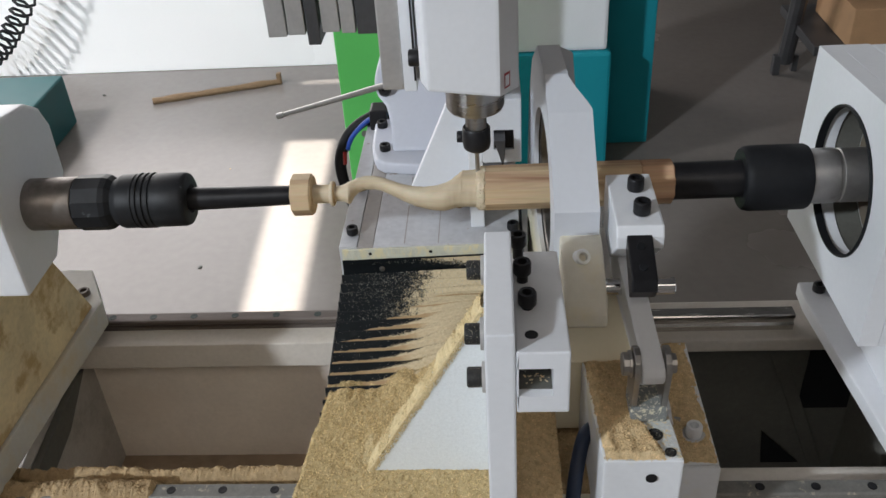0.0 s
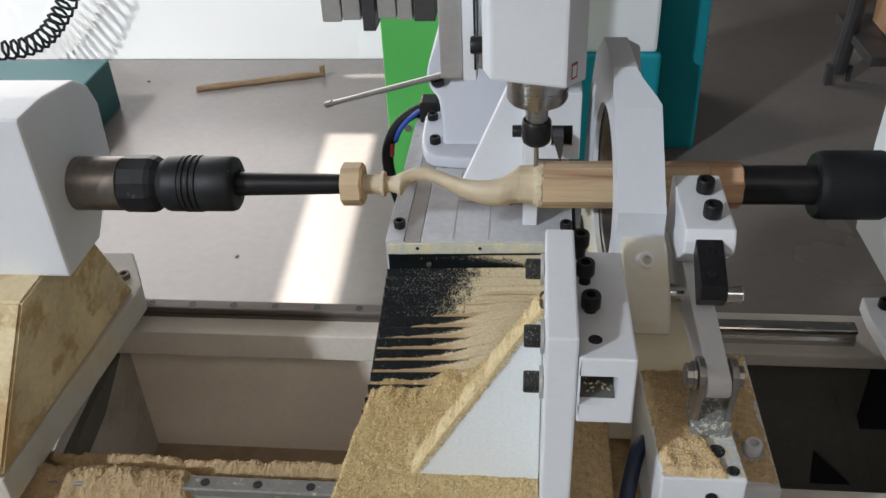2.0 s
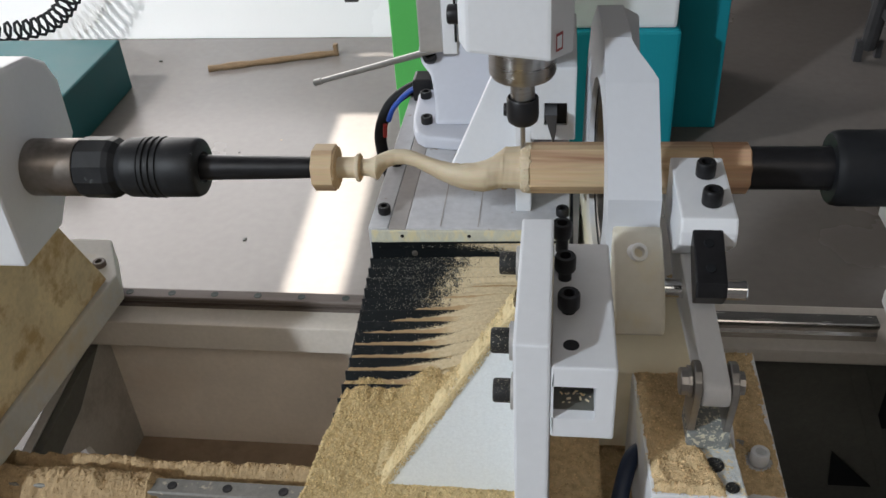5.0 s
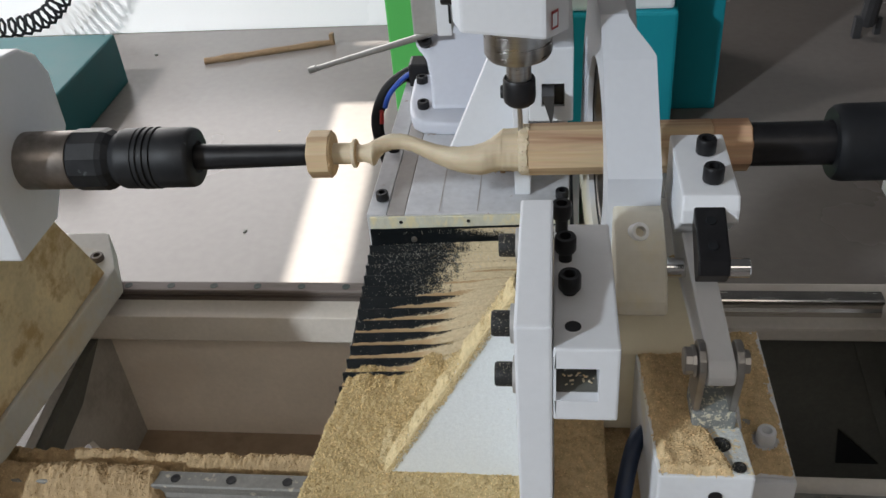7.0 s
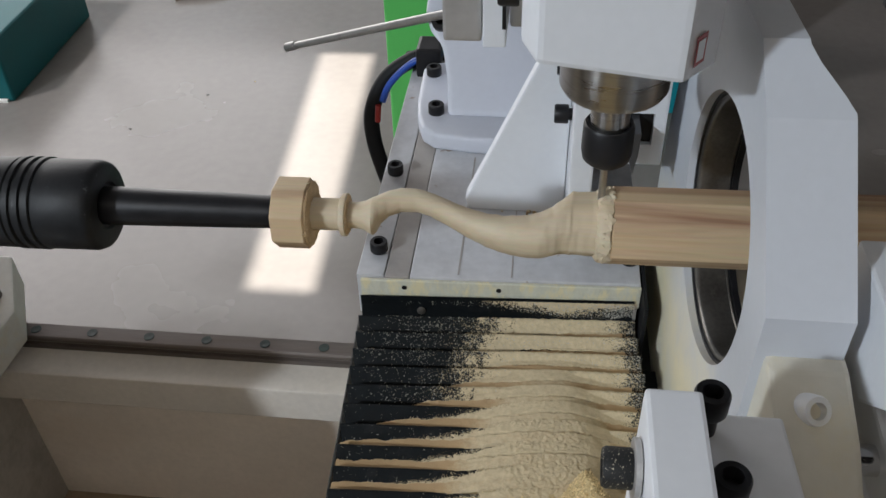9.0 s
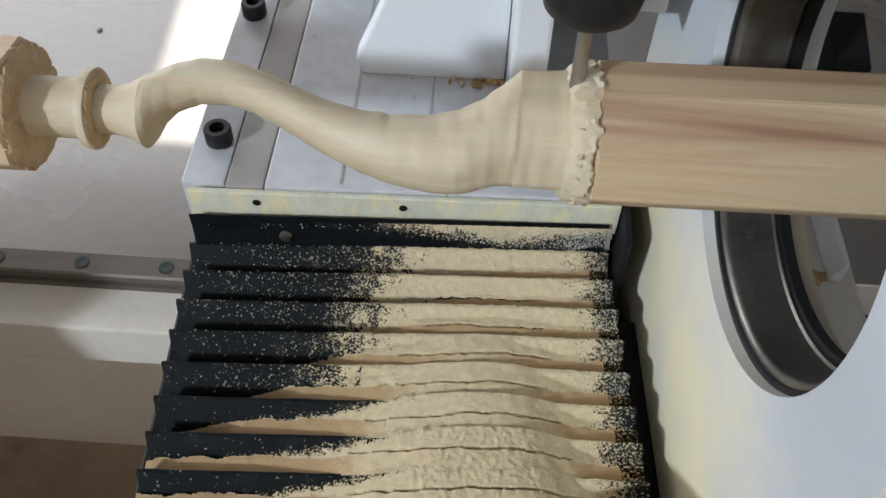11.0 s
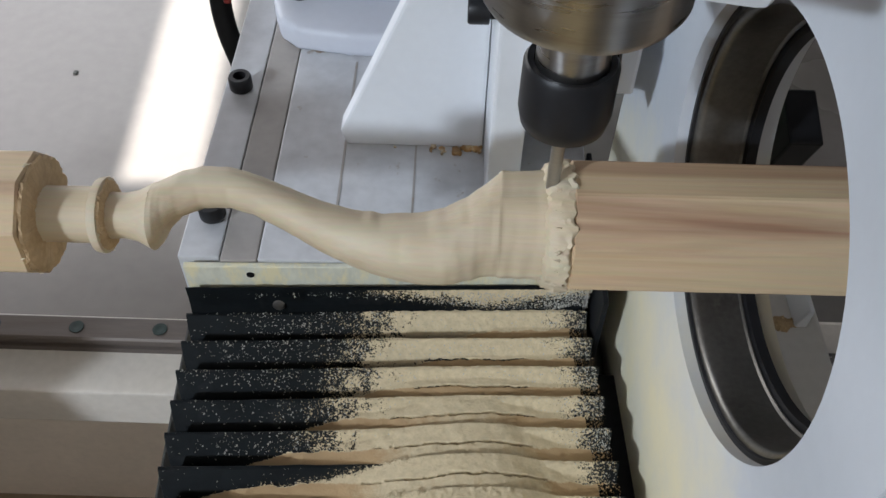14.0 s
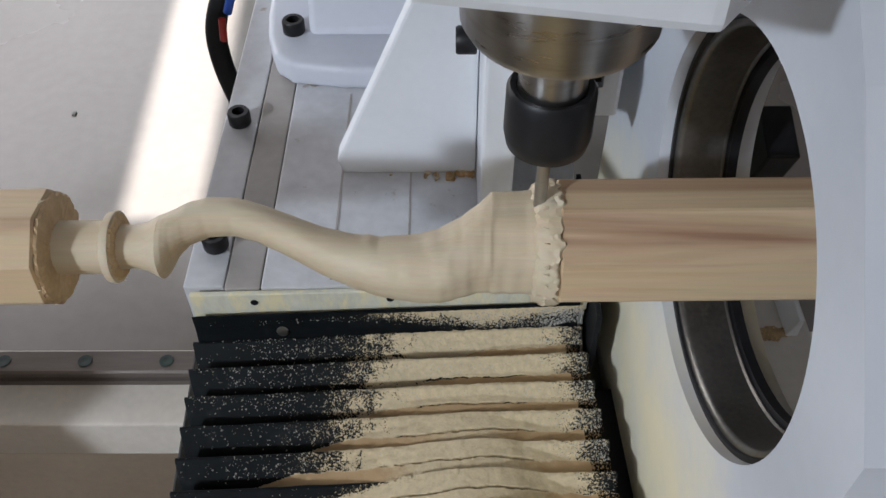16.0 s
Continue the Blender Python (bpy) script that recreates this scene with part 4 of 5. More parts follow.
body = prism([(-0.066, 1.0945), (-0.067, 1.116), (-0.075, 1.1414), (-0.088, 1.152), (-0.094, 1.165), (-0.092, 1.178), (-0.0876, 1.1886), (-0.082, 1.202), (-0.080, 1.222), (0.098, 1.222), (0.098, 1.0945)], "y", 1.122, 1.250, 0.006, 3)
for v in body.verts:
    v.co.y += 1.1 * (v.co.z - 1.097)
part("casting", body, COLUMNPAINT, column, "bluish-white painted casting with rounded ears", smooth=True)
part("upright", box(-0.072, 0.098, 1.262, 1.40, 1.223, 1.75, 0.006), COLUMNPAINT, column)
for p in ((-0.0770, 1.128, 1.094), (-0.0880, 1.203, 1.094)):
    screw(column, p, (0, 0, 1), 0.008, 0.010)
screw(column, (-0.0770, 1.1905, 1.1590), (0, -1, 0.9), 0.0095, 0.012)
lever = thing("locking_lever", "bright round steel locking lever sticking out from the column", "lever", (-0.08, 1.2, 1.15))
part("rod", tube([(-0.255, 1.262, 1.091), (-0.085, 1.185, 1.168), (-0.060, 1.172, 1.180)], [0.0038, 0.0046, 0.0046], 16), GREYSTEEL, lever, smooth=True)
part("tip", tube([(-0.264, 1.266, 1.087), (-0.252, 1.261, 1.0925)], [0.0050, 0.0050], 16), GREYSTEEL, lever, smooth=True)

slide = thing("spindle_slide", "vertical slide of grey steel plates carrying the white spindle head", "spindle head", (0.04, 0.95, 1.31))
part("slide_plate", box(-0.036, -0.0125, 0.868, 1.098, 1.3060, 1.75, 0.002), GREYALU, slide, "grey aluminium slide plate")
part("rail_strip", box(-0.0105, 0.003, 0.850, 0.90, 1.3120, 1.75, 0.001), WHITE, slide)
part("backing_plate", box(0.0045, 0.100, 0.862, 0.888, 1.3190, 1.75, 0.002), WHITE, slide)
hd = prism([(0.022, 0.750), (0.090, 0.750), (0.108, 0.775), (0.108, 0.861), (0.014, 0.861), (0.014, 0.770)], "z", 1.3470, 1.75, 0.003)
for v in hd.verts:
    if v.co.z < 1.40:
        v.co.z += 0.004 - 0.12 * (v.co.x - 0.065)
spindle = part("spindle_housing", hd, WHITE, slide, "white spindle housing")
for z in (1.3660, 1.53):
    screw(spindle, (0.0135, 0.810, z), (-1, 0, 0), 0.0085, 0.011, 0.002)
part("seam", box(0.0008, 0.0030, 0.8493, 0.8499, 1.3240, 1.75, 0), BLACK, slide)
sticker = part("warning_mark", box(0.1010, 0.1165, -0.0008, 0.0, 1.3370, 1.3520, 0), RED, spindle, "small white sticker with a red border")
face = part("mark_face", box(0.1035, 0.1140, -0.0012, -0.0009, 1.3392, 1.3498, 0), WHITE, sticker)
for ob in (sticker, face):
    for v in ob.data.vertices:
        d = 0.006 + (v.co.x - 0.101) * 0.6
        v.co = Vector((0.0905 + d * 0.584, 0.7495 + d * 0.81 + v.co.y, v.co.z + 0.018))
SX = 0.0645
part("collar", turned([(1.3520, 0.0300), (1.3115, 0.0300), (1.3080, 0.0280), (1.3074, 0.012)], "z", (SX, AY, 0), 56), SPINDLESTEEL, slide, "turned steel spindle collar", smooth=True)
part("shaft", turned([(1.3120, 0.0112), (1.2780, 0.0112)], "z", (SX, AY, 0), 32), SPINDLESTEEL, slide, smooth=True)
nut = turned([(1.2795, 0.0108), (1.2850, 0.0116), (1.2855, 0.0136), (1.2838, 0.0147), (1.2672, 0.0149), (1.2622, 0.0139), (1.2592, 0.0106), (1.2586, 0.0040)], "z", (SX, AY, 0), 40)
part("collet_nut", nut, BLACK, slide, "black collet nut", smooth=True)
part("cutter", turned([(1.2640, 0.0030), (1.2560, 0.0030), (1.2540, 0.0023), (1.2200, 0.0023), (1.2200, 0.0008)], "z", (SX, AY, 0), 16), SPINDLESTEEL, slide, "slim steel cutter", smooth=True)

fins = thing("cable_guide", "grey and black metal cable guide hanging beside the column", "cable guide", (-0.1, 1.08, 1.30))
for k, (x0, x1, z0, m) in enumerate(((-0.200, -0.176, 1.300, GREYALU), (-0.174, -0.152, 1.302, GREYALU), (-0.150, -0.134, 1.288, DARKALU), (-0.130, -0.108, 1.304, GREYALU), (-0.106, -0.088, 1.302, GREYALU), (-0.086, -0.060, 1.300, DARKALU))):
    part("fin", box(x0, x1, 1.052, 1.10, z0, 1.75, 0.0015), m, fins)


# ---- wiring on the carriage ----
loom = thing("cable_loom", "black and blue cables with a small red connector", "cable", (-0.15, 1.24, 0.93))
part("black_cable", tube(smooth_line([(-0.085, 1.250, 1.095), (-0.118, 1.254, 1.083), (-0.150, 1.254, 1.058), (-0.168, 1.250, 1.020), (-0.168, 1.242, 0.985), (-0.156, 1.230, 0.945), (-0.140, 1.22, 0.90)]), 0.0092, 14), RUBBER, loom, smooth=True)
part("blue_cable", tube(smooth_line([(-0.085, 1.238, 1.100), (-0.116, 1.240, 1.087), (-0.143, 1.240, 1.060), (-0.153, 1.238, 1.038)]), 0.0038, 10), BLUE, loom, smooth=True)
part("plug_body", box(-0.112, -0.084, 1.232, 1.268, 1.072, 1.106, 0.004), BLACK, loom)
part("connector", tube([(-0.1570, 1.232, 1.036), (-0.1588, 1.230, 1.016)], 0.0033, 12), RED, loom, "small red connector", smooth=True)
hose = thing("air_hose", "thick dark navy hose bending down into the carriage", "hose", (0.15, 0.6, 1.0))
part("hose_tube", tube(smooth_line([(0.176, 0.606, 1.060), (0.164, 0.595, 1.058), (0.1545, 0.568, 1.036), (0.1495, 0.545, 1.000), (0.148, 0.53, 0.94)]), 0.0072, 14), NAVY, hose, smooth=True)


# ---- the workpiece ----
def workpiece():
    ob = thing("wood_blank", "pale octagonal wooden blank being carved into a curved leg", "workpiece", (0.07, AY, AZ))
    sides = 40

    def section(x, off, a, b, eight):
        """A closed section: off along the bend, half sizes a along and b across it; eight blends to an octagon."""
        ring = []
        for i in range(sides):
            t = 2 * math.pi * i / sides
            c, s = math.cos(t), math.sin(t)
            k = 1.0
            if eight:
                w = (t + math.pi / 8) % (math.pi / 4) - math.pi / 8
                k = 1 + eight * (1 / math.cos(w) - 1.0)
            k *= 1 + 0.022 * noise.noise((x * 260, c * 1.3, s * 1.3)) + 0.015 * noise.noise((x * 60, c * 3.0, s * 3.0)) + 0.006 * noise.noise((x * 700, c * 0.8, s * 0.8)) + 0.010 * noise.noise((x * 330, c * 5.0, s * 5.0))
            ring.append((x, off + a * c * k, b * s * k))
        return ring
    bend = radians(48)
    # along x: bend offset, half sizes along and across the bend, octagon share
    rows = [(-0.0775, 0, 0.0124, 0.0124, 0), (-0.0757, 0.0012, 0.0117, 0.0121, 0), (-0.0728, 0.0048, 0.0096, 0.0107, 0), (-0.068, 0.0084, 0.0083, 0.0096, 0), (-0.060, 0.0110, 0.0076, 0.0090, 0),
            (-0.050, 0.0110, 0.0074, 0.0088, 0), (-0.041, 0.0086, 0.0075, 0.0092, 0), (-0.029, 0.0034, 0.0081, 0.0102, 0), (-0.0175, -0.0020, 0.0091, 0.0120, 0), (-0.005, -0.0063, 0.0104, 0.0144, 0),
            (0.006, -0.0086, 0.0116, 0.0168, 0), (0.018, -0.0094, 0.0130, 0.0190, 0), (0.028, -0.0084, 0.0143, 0.0203, 0.1), (0.036, -0.0054, 0.0154, 0.0206, 0.3), (0.042, -0.0022, 0.0167, 0.0204, 0.6),
            (0.0465, -0.0004, 0.0184, 0.0198, 0.9), (0.0475, 0, 0.0190, 0.0192, 1.0), (0.0560, 0, 0.0192, 0.0192, 1.0), (0.0640, 0, 0.0198, 0.0198, 1.0)]
    bm = bmesh.new()

    def skin(sections, cap0, cap1, tilt=bend, tilt_end=None):
        tilt_end = tilt if tilt_end is None else tilt_end
        rings = []
        x0, x1 = sections[0][0][0], sections[-1][0][0]
        for sec in sections:
            f = (sec[0][0] - x0) / max(1e-6, x1 - x0)
            f = f * f * f
            an = tilt + (tilt_end - tilt) * f
            rings.append([bm.verts.new((x, AY + u * math.sin(an) + v * math.cos(an), AZ + u * math.cos(an) - v * math.sin(an))) for x, u, v in sec])
        for p, q in zip(rings, rings[1:]):
            for i in range(sides):
                bm.faces.new((p[i], p[(i + 1) % sides], q[(i + 1) % sides], q[i]))
        if cap0:
            bm.faces.new(rings[0])
        if cap1:
            bm.faces.new(rings[-1])
    fine = []
    for (p, q) in zip(rows, rows[1:]):
        for k in range(8):
            t = k / 8
            fine.append(tuple(p[j] + (q[j] - p[j]) * t for j in range(5)))
    fine.append(rows[-1])
    skin([section(x, o, a + 0.0002 * noise.noise((x * 300, 0, 0)), b, e) for x, o, a, b, e in fine], True, True)
    bmesh.ops.recalc_face_normals(bm, faces=bm.faces)
    part("carved_leg", on_axis(bm), CARVED, ob, "freshly carved pale wooden leg with an s-curve", smooth=True)

    neck = [(-0.118, 0.0115), (-0.1165, 0.0104), (-0.099, 0.0104), (-0.0975, 0.0136), (-0.0955, 0.0140), (-0.0945, 0.0138), (-0.0935, 0.0086), (-0.088, 0.0083), (-0.083, 0.0096), (-0.0790, 0.0116), (-0.0774, 0.0124)]
    part("turned_neck", on_axis(turned([(x, r + 0.00025 * noise.noise((x * 900, 1, 0))) for x, r in neck], "x", (0, AY, AZ), 40)), CARVED, ob, smooth=True)
    for r_, x0, x1, nm, m, e0 in ((0.0216, -0.1397, -0.1182, "end_block", BLANK, 0.0), (0.0228, 0.0715, 0.2380, "octagonal_bar", BLANK, 0.0), (0.0224, 0.2382, 0.2715, "bar_end", REDWOOD, 0.0)):
        bm = bmesh.new()
        rings = []
        n = 8
        steps = [x0, x0 + 0.0008] + [x0 + (x1 - x0) * k / 10 for k in range(1, 10)] + [x1 - 0.0008, x1]
        for x in steps:
            edge = 0.96 if x in (x0, x1) else 1.0
            rings.append([bm.verts.new((x, AY + edge * r_ / math.cos(math.pi / 8) * math.cos(2 * math.pi * (i + 0.35) / n), AZ + edge * r_ / math.cos(math.pi / 8) * math.sin(2 * math.pi * (i + 0.35) / n))) for i in range(n)])
        for p, q in zip(rings, rings[1:]):
            for i in range(n):
                bm.faces.new((p[i], p[(i + 1) % n], q[(i + 1) % n], q[i]))
        bm.faces.new(rings[0])
        bm.faces.new(rings[-1])
        bmesh.ops.recalc_face_normals(bm, faces=bm.faces)
        bmesh.ops.bevel(bm, geom=[e for e in bm.edges if abs(e.verts[0].co.x - e.verts[1].co.x) > 0.0005 and e.is_manifold], offset=0.0006, segments=1, affect="EDGES")
        part(nm, on_axis(bm), m, ob, "reddish end of the wooden bar" if nm == "bar_end" else "planed octagonal wood with brown grain")
    part("end_grain", on_axis(turned([(0.2712, 0.021), (0.2724, 0.0212), (0.2726, 0.019)], "x", (0, AY, AZ), 8, phase=0.275)), ENDGRAIN, ob, "reddish brown end grain")
    # torn fibres where the cutter stops
    bm = bmesh.new()
    rng = random.Random(4)
    rag = [(0.0622, 0.0200), (0.0638, 0.0224), (0.0656, 0.0231), (0.0672, 0.0236), (0.0686, 0.0237), (0.0700, 0.0238), (0.0712, 0.0239), (0.0722, 0.0236), (0.0730, 0.0222)]
    rings = []
    for k, (x, r) in enumerate(rag):
        ring = []
        for i in range(120):
            a = 2 * math.pi * i / 120
            c, d = math.cos(a), math.sin(a)
            dx = rng.uniform(-0.0003, 0.0003) + 0.0022 * k / 8 * noise.noise((c * 2.2, d * 2.2, 3.3)) + 0.0022 * k / 8 * noise.noise((c * 7, d * 7, 1.7)) + 0.0008 * noise.noise((c * 18, d * 18, 1.7 + k))
            dr = 0.0008 * noise.noise((c * 7, d * 7, 5.1 + k * 0.5)) + 0.0008 * noise.noise((c * 19, d * 19, 2.1 + k * 0.9)) + rng.uniform(-0.0002, 0.0002)
            ring.append(bm.verts.new((x + dx, AY + (r + dr) * c, AZ + (r + dr) * d)))
        rings.append(ring)
    for p, q in zip(rings, rings[1:]):
        for i in range(120):
            bm.faces.new((p[i], p[(i + 1) % 120], q[(i + 1) % 120], q[i]))
    bm.faces.new(rings[0])
    bm.faces.new(rings[-1])
    bmesh.ops.recalc_face_normals(bm, faces=bm.faces)
    part("ragged_shoulder", on_axis(bm), CARVED, ob, "torn pale wood fibres at the shoulder", smooth=True)
    # torn faces at the block and the bead
    for x, r, amp in ((-0.1178, 0.0212, 0.0016), (-0.0944, 0.0128, 0.0012)):
        bm = bmesh.new()
        rings = []
        for dx, share in ((-0.0012, 0.9), (0.0, 1.0), (0.0009, 0.97), (0.0014, 0.80), (0.0012, 0.45)):
            ring = []
            for i in range(90):
                t = 2 * math.pi * i / 90
                c, d = math.cos(t), math.sin(t)
                rr = (r + amp * noise.noise((c * 6, d * 6, x * 50)) + amp * 0.7 * noise.noise((c * 22, d * 22, 1.0)) + rng.uniform(-0.3, 0.3) * amp) * share if share > 0.9 else r * share
                ring.append(bm.verts.new((x + dx + 0.0005 * noise.noise((c * 9, d * 9, share * 5)), AY + rr * c, AZ + rr * d)))
            rings.append(ring)
        for p, q in zip(rings, rings[1:]):
            for i in range(90):
                bm.faces.new((p[i], p[(i + 1) % 90], q[(i + 1) % 90], q[i]))
        bm.faces.new(rings[0])
        bm.faces.new(rings[-1])
        bmesh.ops.recalc_face_normals(bm, faces=bm.faces)
        part("torn_face", on_axis(bm), TORNWOOD, ob, "torn brownish cut face of the wood")
    # loose fibres left standing on the cut rims
    for x, r, lean, count in ((-0.1190, 0.0217, 1, 44), (-0.0952, 0.0136, 1, 34), (0.0664, 0.0244, -1, 40)):
        bm = bmesh.new()
        for _ in range(count):
            a = rng.uniform(0, 2 * math.pi)
            q = Matrix.Rotation(a, 3, "X")
            le, w = rng.uniform(0.0006, 0.0017), rng.uniform(0.0003, 0.0008)
            rr = r + rng.uniform(-0.0012, 0.0002)
            tip = Vector((lean * le, rng.uniform(-0.001, 0.001), rr + rng.uniform(-0.0003, 0.0006)))
            vs = [bm.verts.new(q @ p + Vector((x, AY, AZ))) for p in (Vector((-lean * 0.001, -w, rr - 0.0006)), Vector((-lean * 0.001, w, rr - 0.0006)), Vector((-lean * 0.0006, 0, rr + 0.0004)), tip)]
            for f in ((0, 1, 2), (0, 1, 3), (1, 2, 3), (2, 0, 3)):
                bm.faces.new([vs[k] for k in f])
        bmesh.ops.recalc_face_normals(bm, faces=bm.faces)
        part("torn_rim", on_axis(bm), CARVED, ob, "torn wood fibres on a cut rim")
    return ob


workpiece()


# ---- sawdust ----
def hill(name, label, x0, x1, y0, y1, height, material, step=0.0024, rough=0.0016, flakes=0, seed=1):
    """A heap as a height field with a crumbly top; height(x, y) gives the top or None where there is none."""
    nx, ny = int((x1 - x0) / step), int((y1 - y0) / step)
    bm = bmesh.new()
    grid = {}
    for i in range(nx + 1):
        for j in range(ny + 1):
            x, y = x0 + (x1 - x0) * i / nx, y0 + (y1 - y0) * j / ny
            h = height(x, y)
            if h is None:
                continue
            n1 = noise.fractal((x * 70, y * 70, 0.3), 0.7, 2.1, 4)
            n2 = noise.noise((x * 420, y * 420, 2.0))
            n3 = noise.noise((x * 900, y * 900, 5.0))
            grid[i, j] = bm.verts.new((x + 0.0005 * n3, y + 0.0005 * n2, h + rough * n1 + rough * 0.45 * n2 + rough * 0.3 * n3))
    for i in range(nx):
        for j in range(ny):
            q = [(i, j), (i + 1, j), (i + 1, j + 1), (i, j + 1)]
            if all(k in grid for k in q):
                bm.faces.new([grid[k] for k in q])
    rng = random.Random(seed)
    for _ in range(flakes):
        x, y = rng.uniform(x0, x1), rng.uniform(y0, y1)
        h = height(x, y)
        if h is None:
            continue
        h += rough * noise.fractal((x * 70, y * 70, 0.3), 0.7, 2.1, 4)
        r = rng.choice((0.0006, 0.0008, 0.0010, 0.0014))
        q = Euler((rng.uniform(0, 6.3), rng.uniform(0, 6.3), rng.uniform(0, 6.3))).to_matrix()
        vs = [bm.verts.new(Vector((x, y, h + r * 0.3)) + q @ Vector(p)) for p in ((-1.1 * r, -r * 0.5, 0), (1.1 * r, -r * 0.4, 0), (0.2 * r, r * 0.6, 0), (0, 0, r * 0.5))]
        for f in ((0, 1, 2), (0, 1, 3), (1, 2, 3), (2, 0, 3)):
            bm.faces.new([vs[k] for k in f])
    ob = part(name, bm, material, None)
    return tagged(ob, label, "sawdust", kind="stuff")


def front_heap(x, y):
    lean = max(0.0, min(1.0, (x + 0.043) / 0.109))
    crest = 1.050 + 0.188 * lean if x > -0.043 else 1.050 - (-0.043 - x) * 0.5
    wave = 0.006 * noise.noise((x * 22, y * 22, 1.0))
    mound = 1.0455 + 0.010 * math.exp(-((x - 0.03) / 0.06) ** 2) - max(0.0, (y - (0.660 + 0.06 * max(0.0, min(1, (x + 0.05) / 0.1)) + 0.016 * noise.noise((x * 34, 0.7, 0.2)) + 0.007 * noise.noise((x * 120, 0.3, 0.9))))) * 0.30 + 0.4 * wave
    slope = crest - min(y - 0.575, 0.018) * 0.4 - max(0.0, y - 0.593) * 1.15 + wave * min(1.0, max(0.0, y - 0.575) / 0.02)
    if y >= 0.575:
        z = max(slope, mound)
    else:
        free = max(0.0, min(1.0, (-0.040 - x) / 0.016))
        z = free * max(mound - (0.575 - y) * 0.07, crest - (0.575 - y) * 1.15) + (1 - free) * (1.049 + 0.4 * wave - (0.575 - y) * 0.06)
    # the left flank falls steeply past the edge of the cover
    edge = -0.1120 - 0.012 * max(0.0, min(1.0, (0.66 - y) / 0.12)) + 0.003 * noise.noise((y * 40, 2.0, 0.0))
    side = max(0.0, edge + 0.012 - x)
    if y > 0.672 and x < edge - 0.001:
        return None
    z -= side * side * 260 + max(0.0, edge - x) * 6
    return z if z > 0.998 else None


hill("sawdust_heap", "loose pale sawdust heaped over the carriage and bellows", -0.142, 0.0715, 0.405, 0.80, front_heap, CHIPS, step=0.0016, rough=0.0013, flakes=52000)
def mound_height(x, y):
    rise = max(0.0, min(1.0, (0.778 - y) / 0.060))
    rise = rise * rise * (3 - 2 * rise)
    bell = math.exp(-((x - 0.062) / 0.040) ** 2)
    top = 1.0375 + 0.0200 * max(0.0, (rise * bell - 0.2) / 0.8) + 0.0012 * noise.noise((x * 45, y * 45, 6.0))
    return top if bell * rise > 0.18 + 0.05 * noise.noise((x * 90, y * 90, 2.0)) and x < 0.116 else None


hill("dust_mound", "smooth tan wood powder mounded over the bellows", -0.02, 0.118, 0.60, 0.82, mound_height, MOUNDDUST, step=0.0016, rough=0.0006, flakes=2500, seed=23)


def web_drift(x, y):
    below = front_heap(x, max(y, 0.5751))
    if below is None:
        return None
    fade = 1.0 - max(0.0, min(1.0, (y - 0.588 - 0.010 * noise.noise((x * 40, 1.7, 0.0)) - 0.004 * noise.noise((x * 160, 5.7, 0.0))) / 0.030))
    return below - 0.0022 + 0.0058 * fade * fade * (3 - 2 * fade) + 0.0007 * noise.noise((x * 220, y * 220, 4.2))


hill("dust_drift", "smooth pale wood powder along the edge of the web", -0.052, 0.0705, 0.5700, 0.632, web_drift, EDGEDUST, step=0.0011, rough=0.0010, flakes=2500, seed=14)


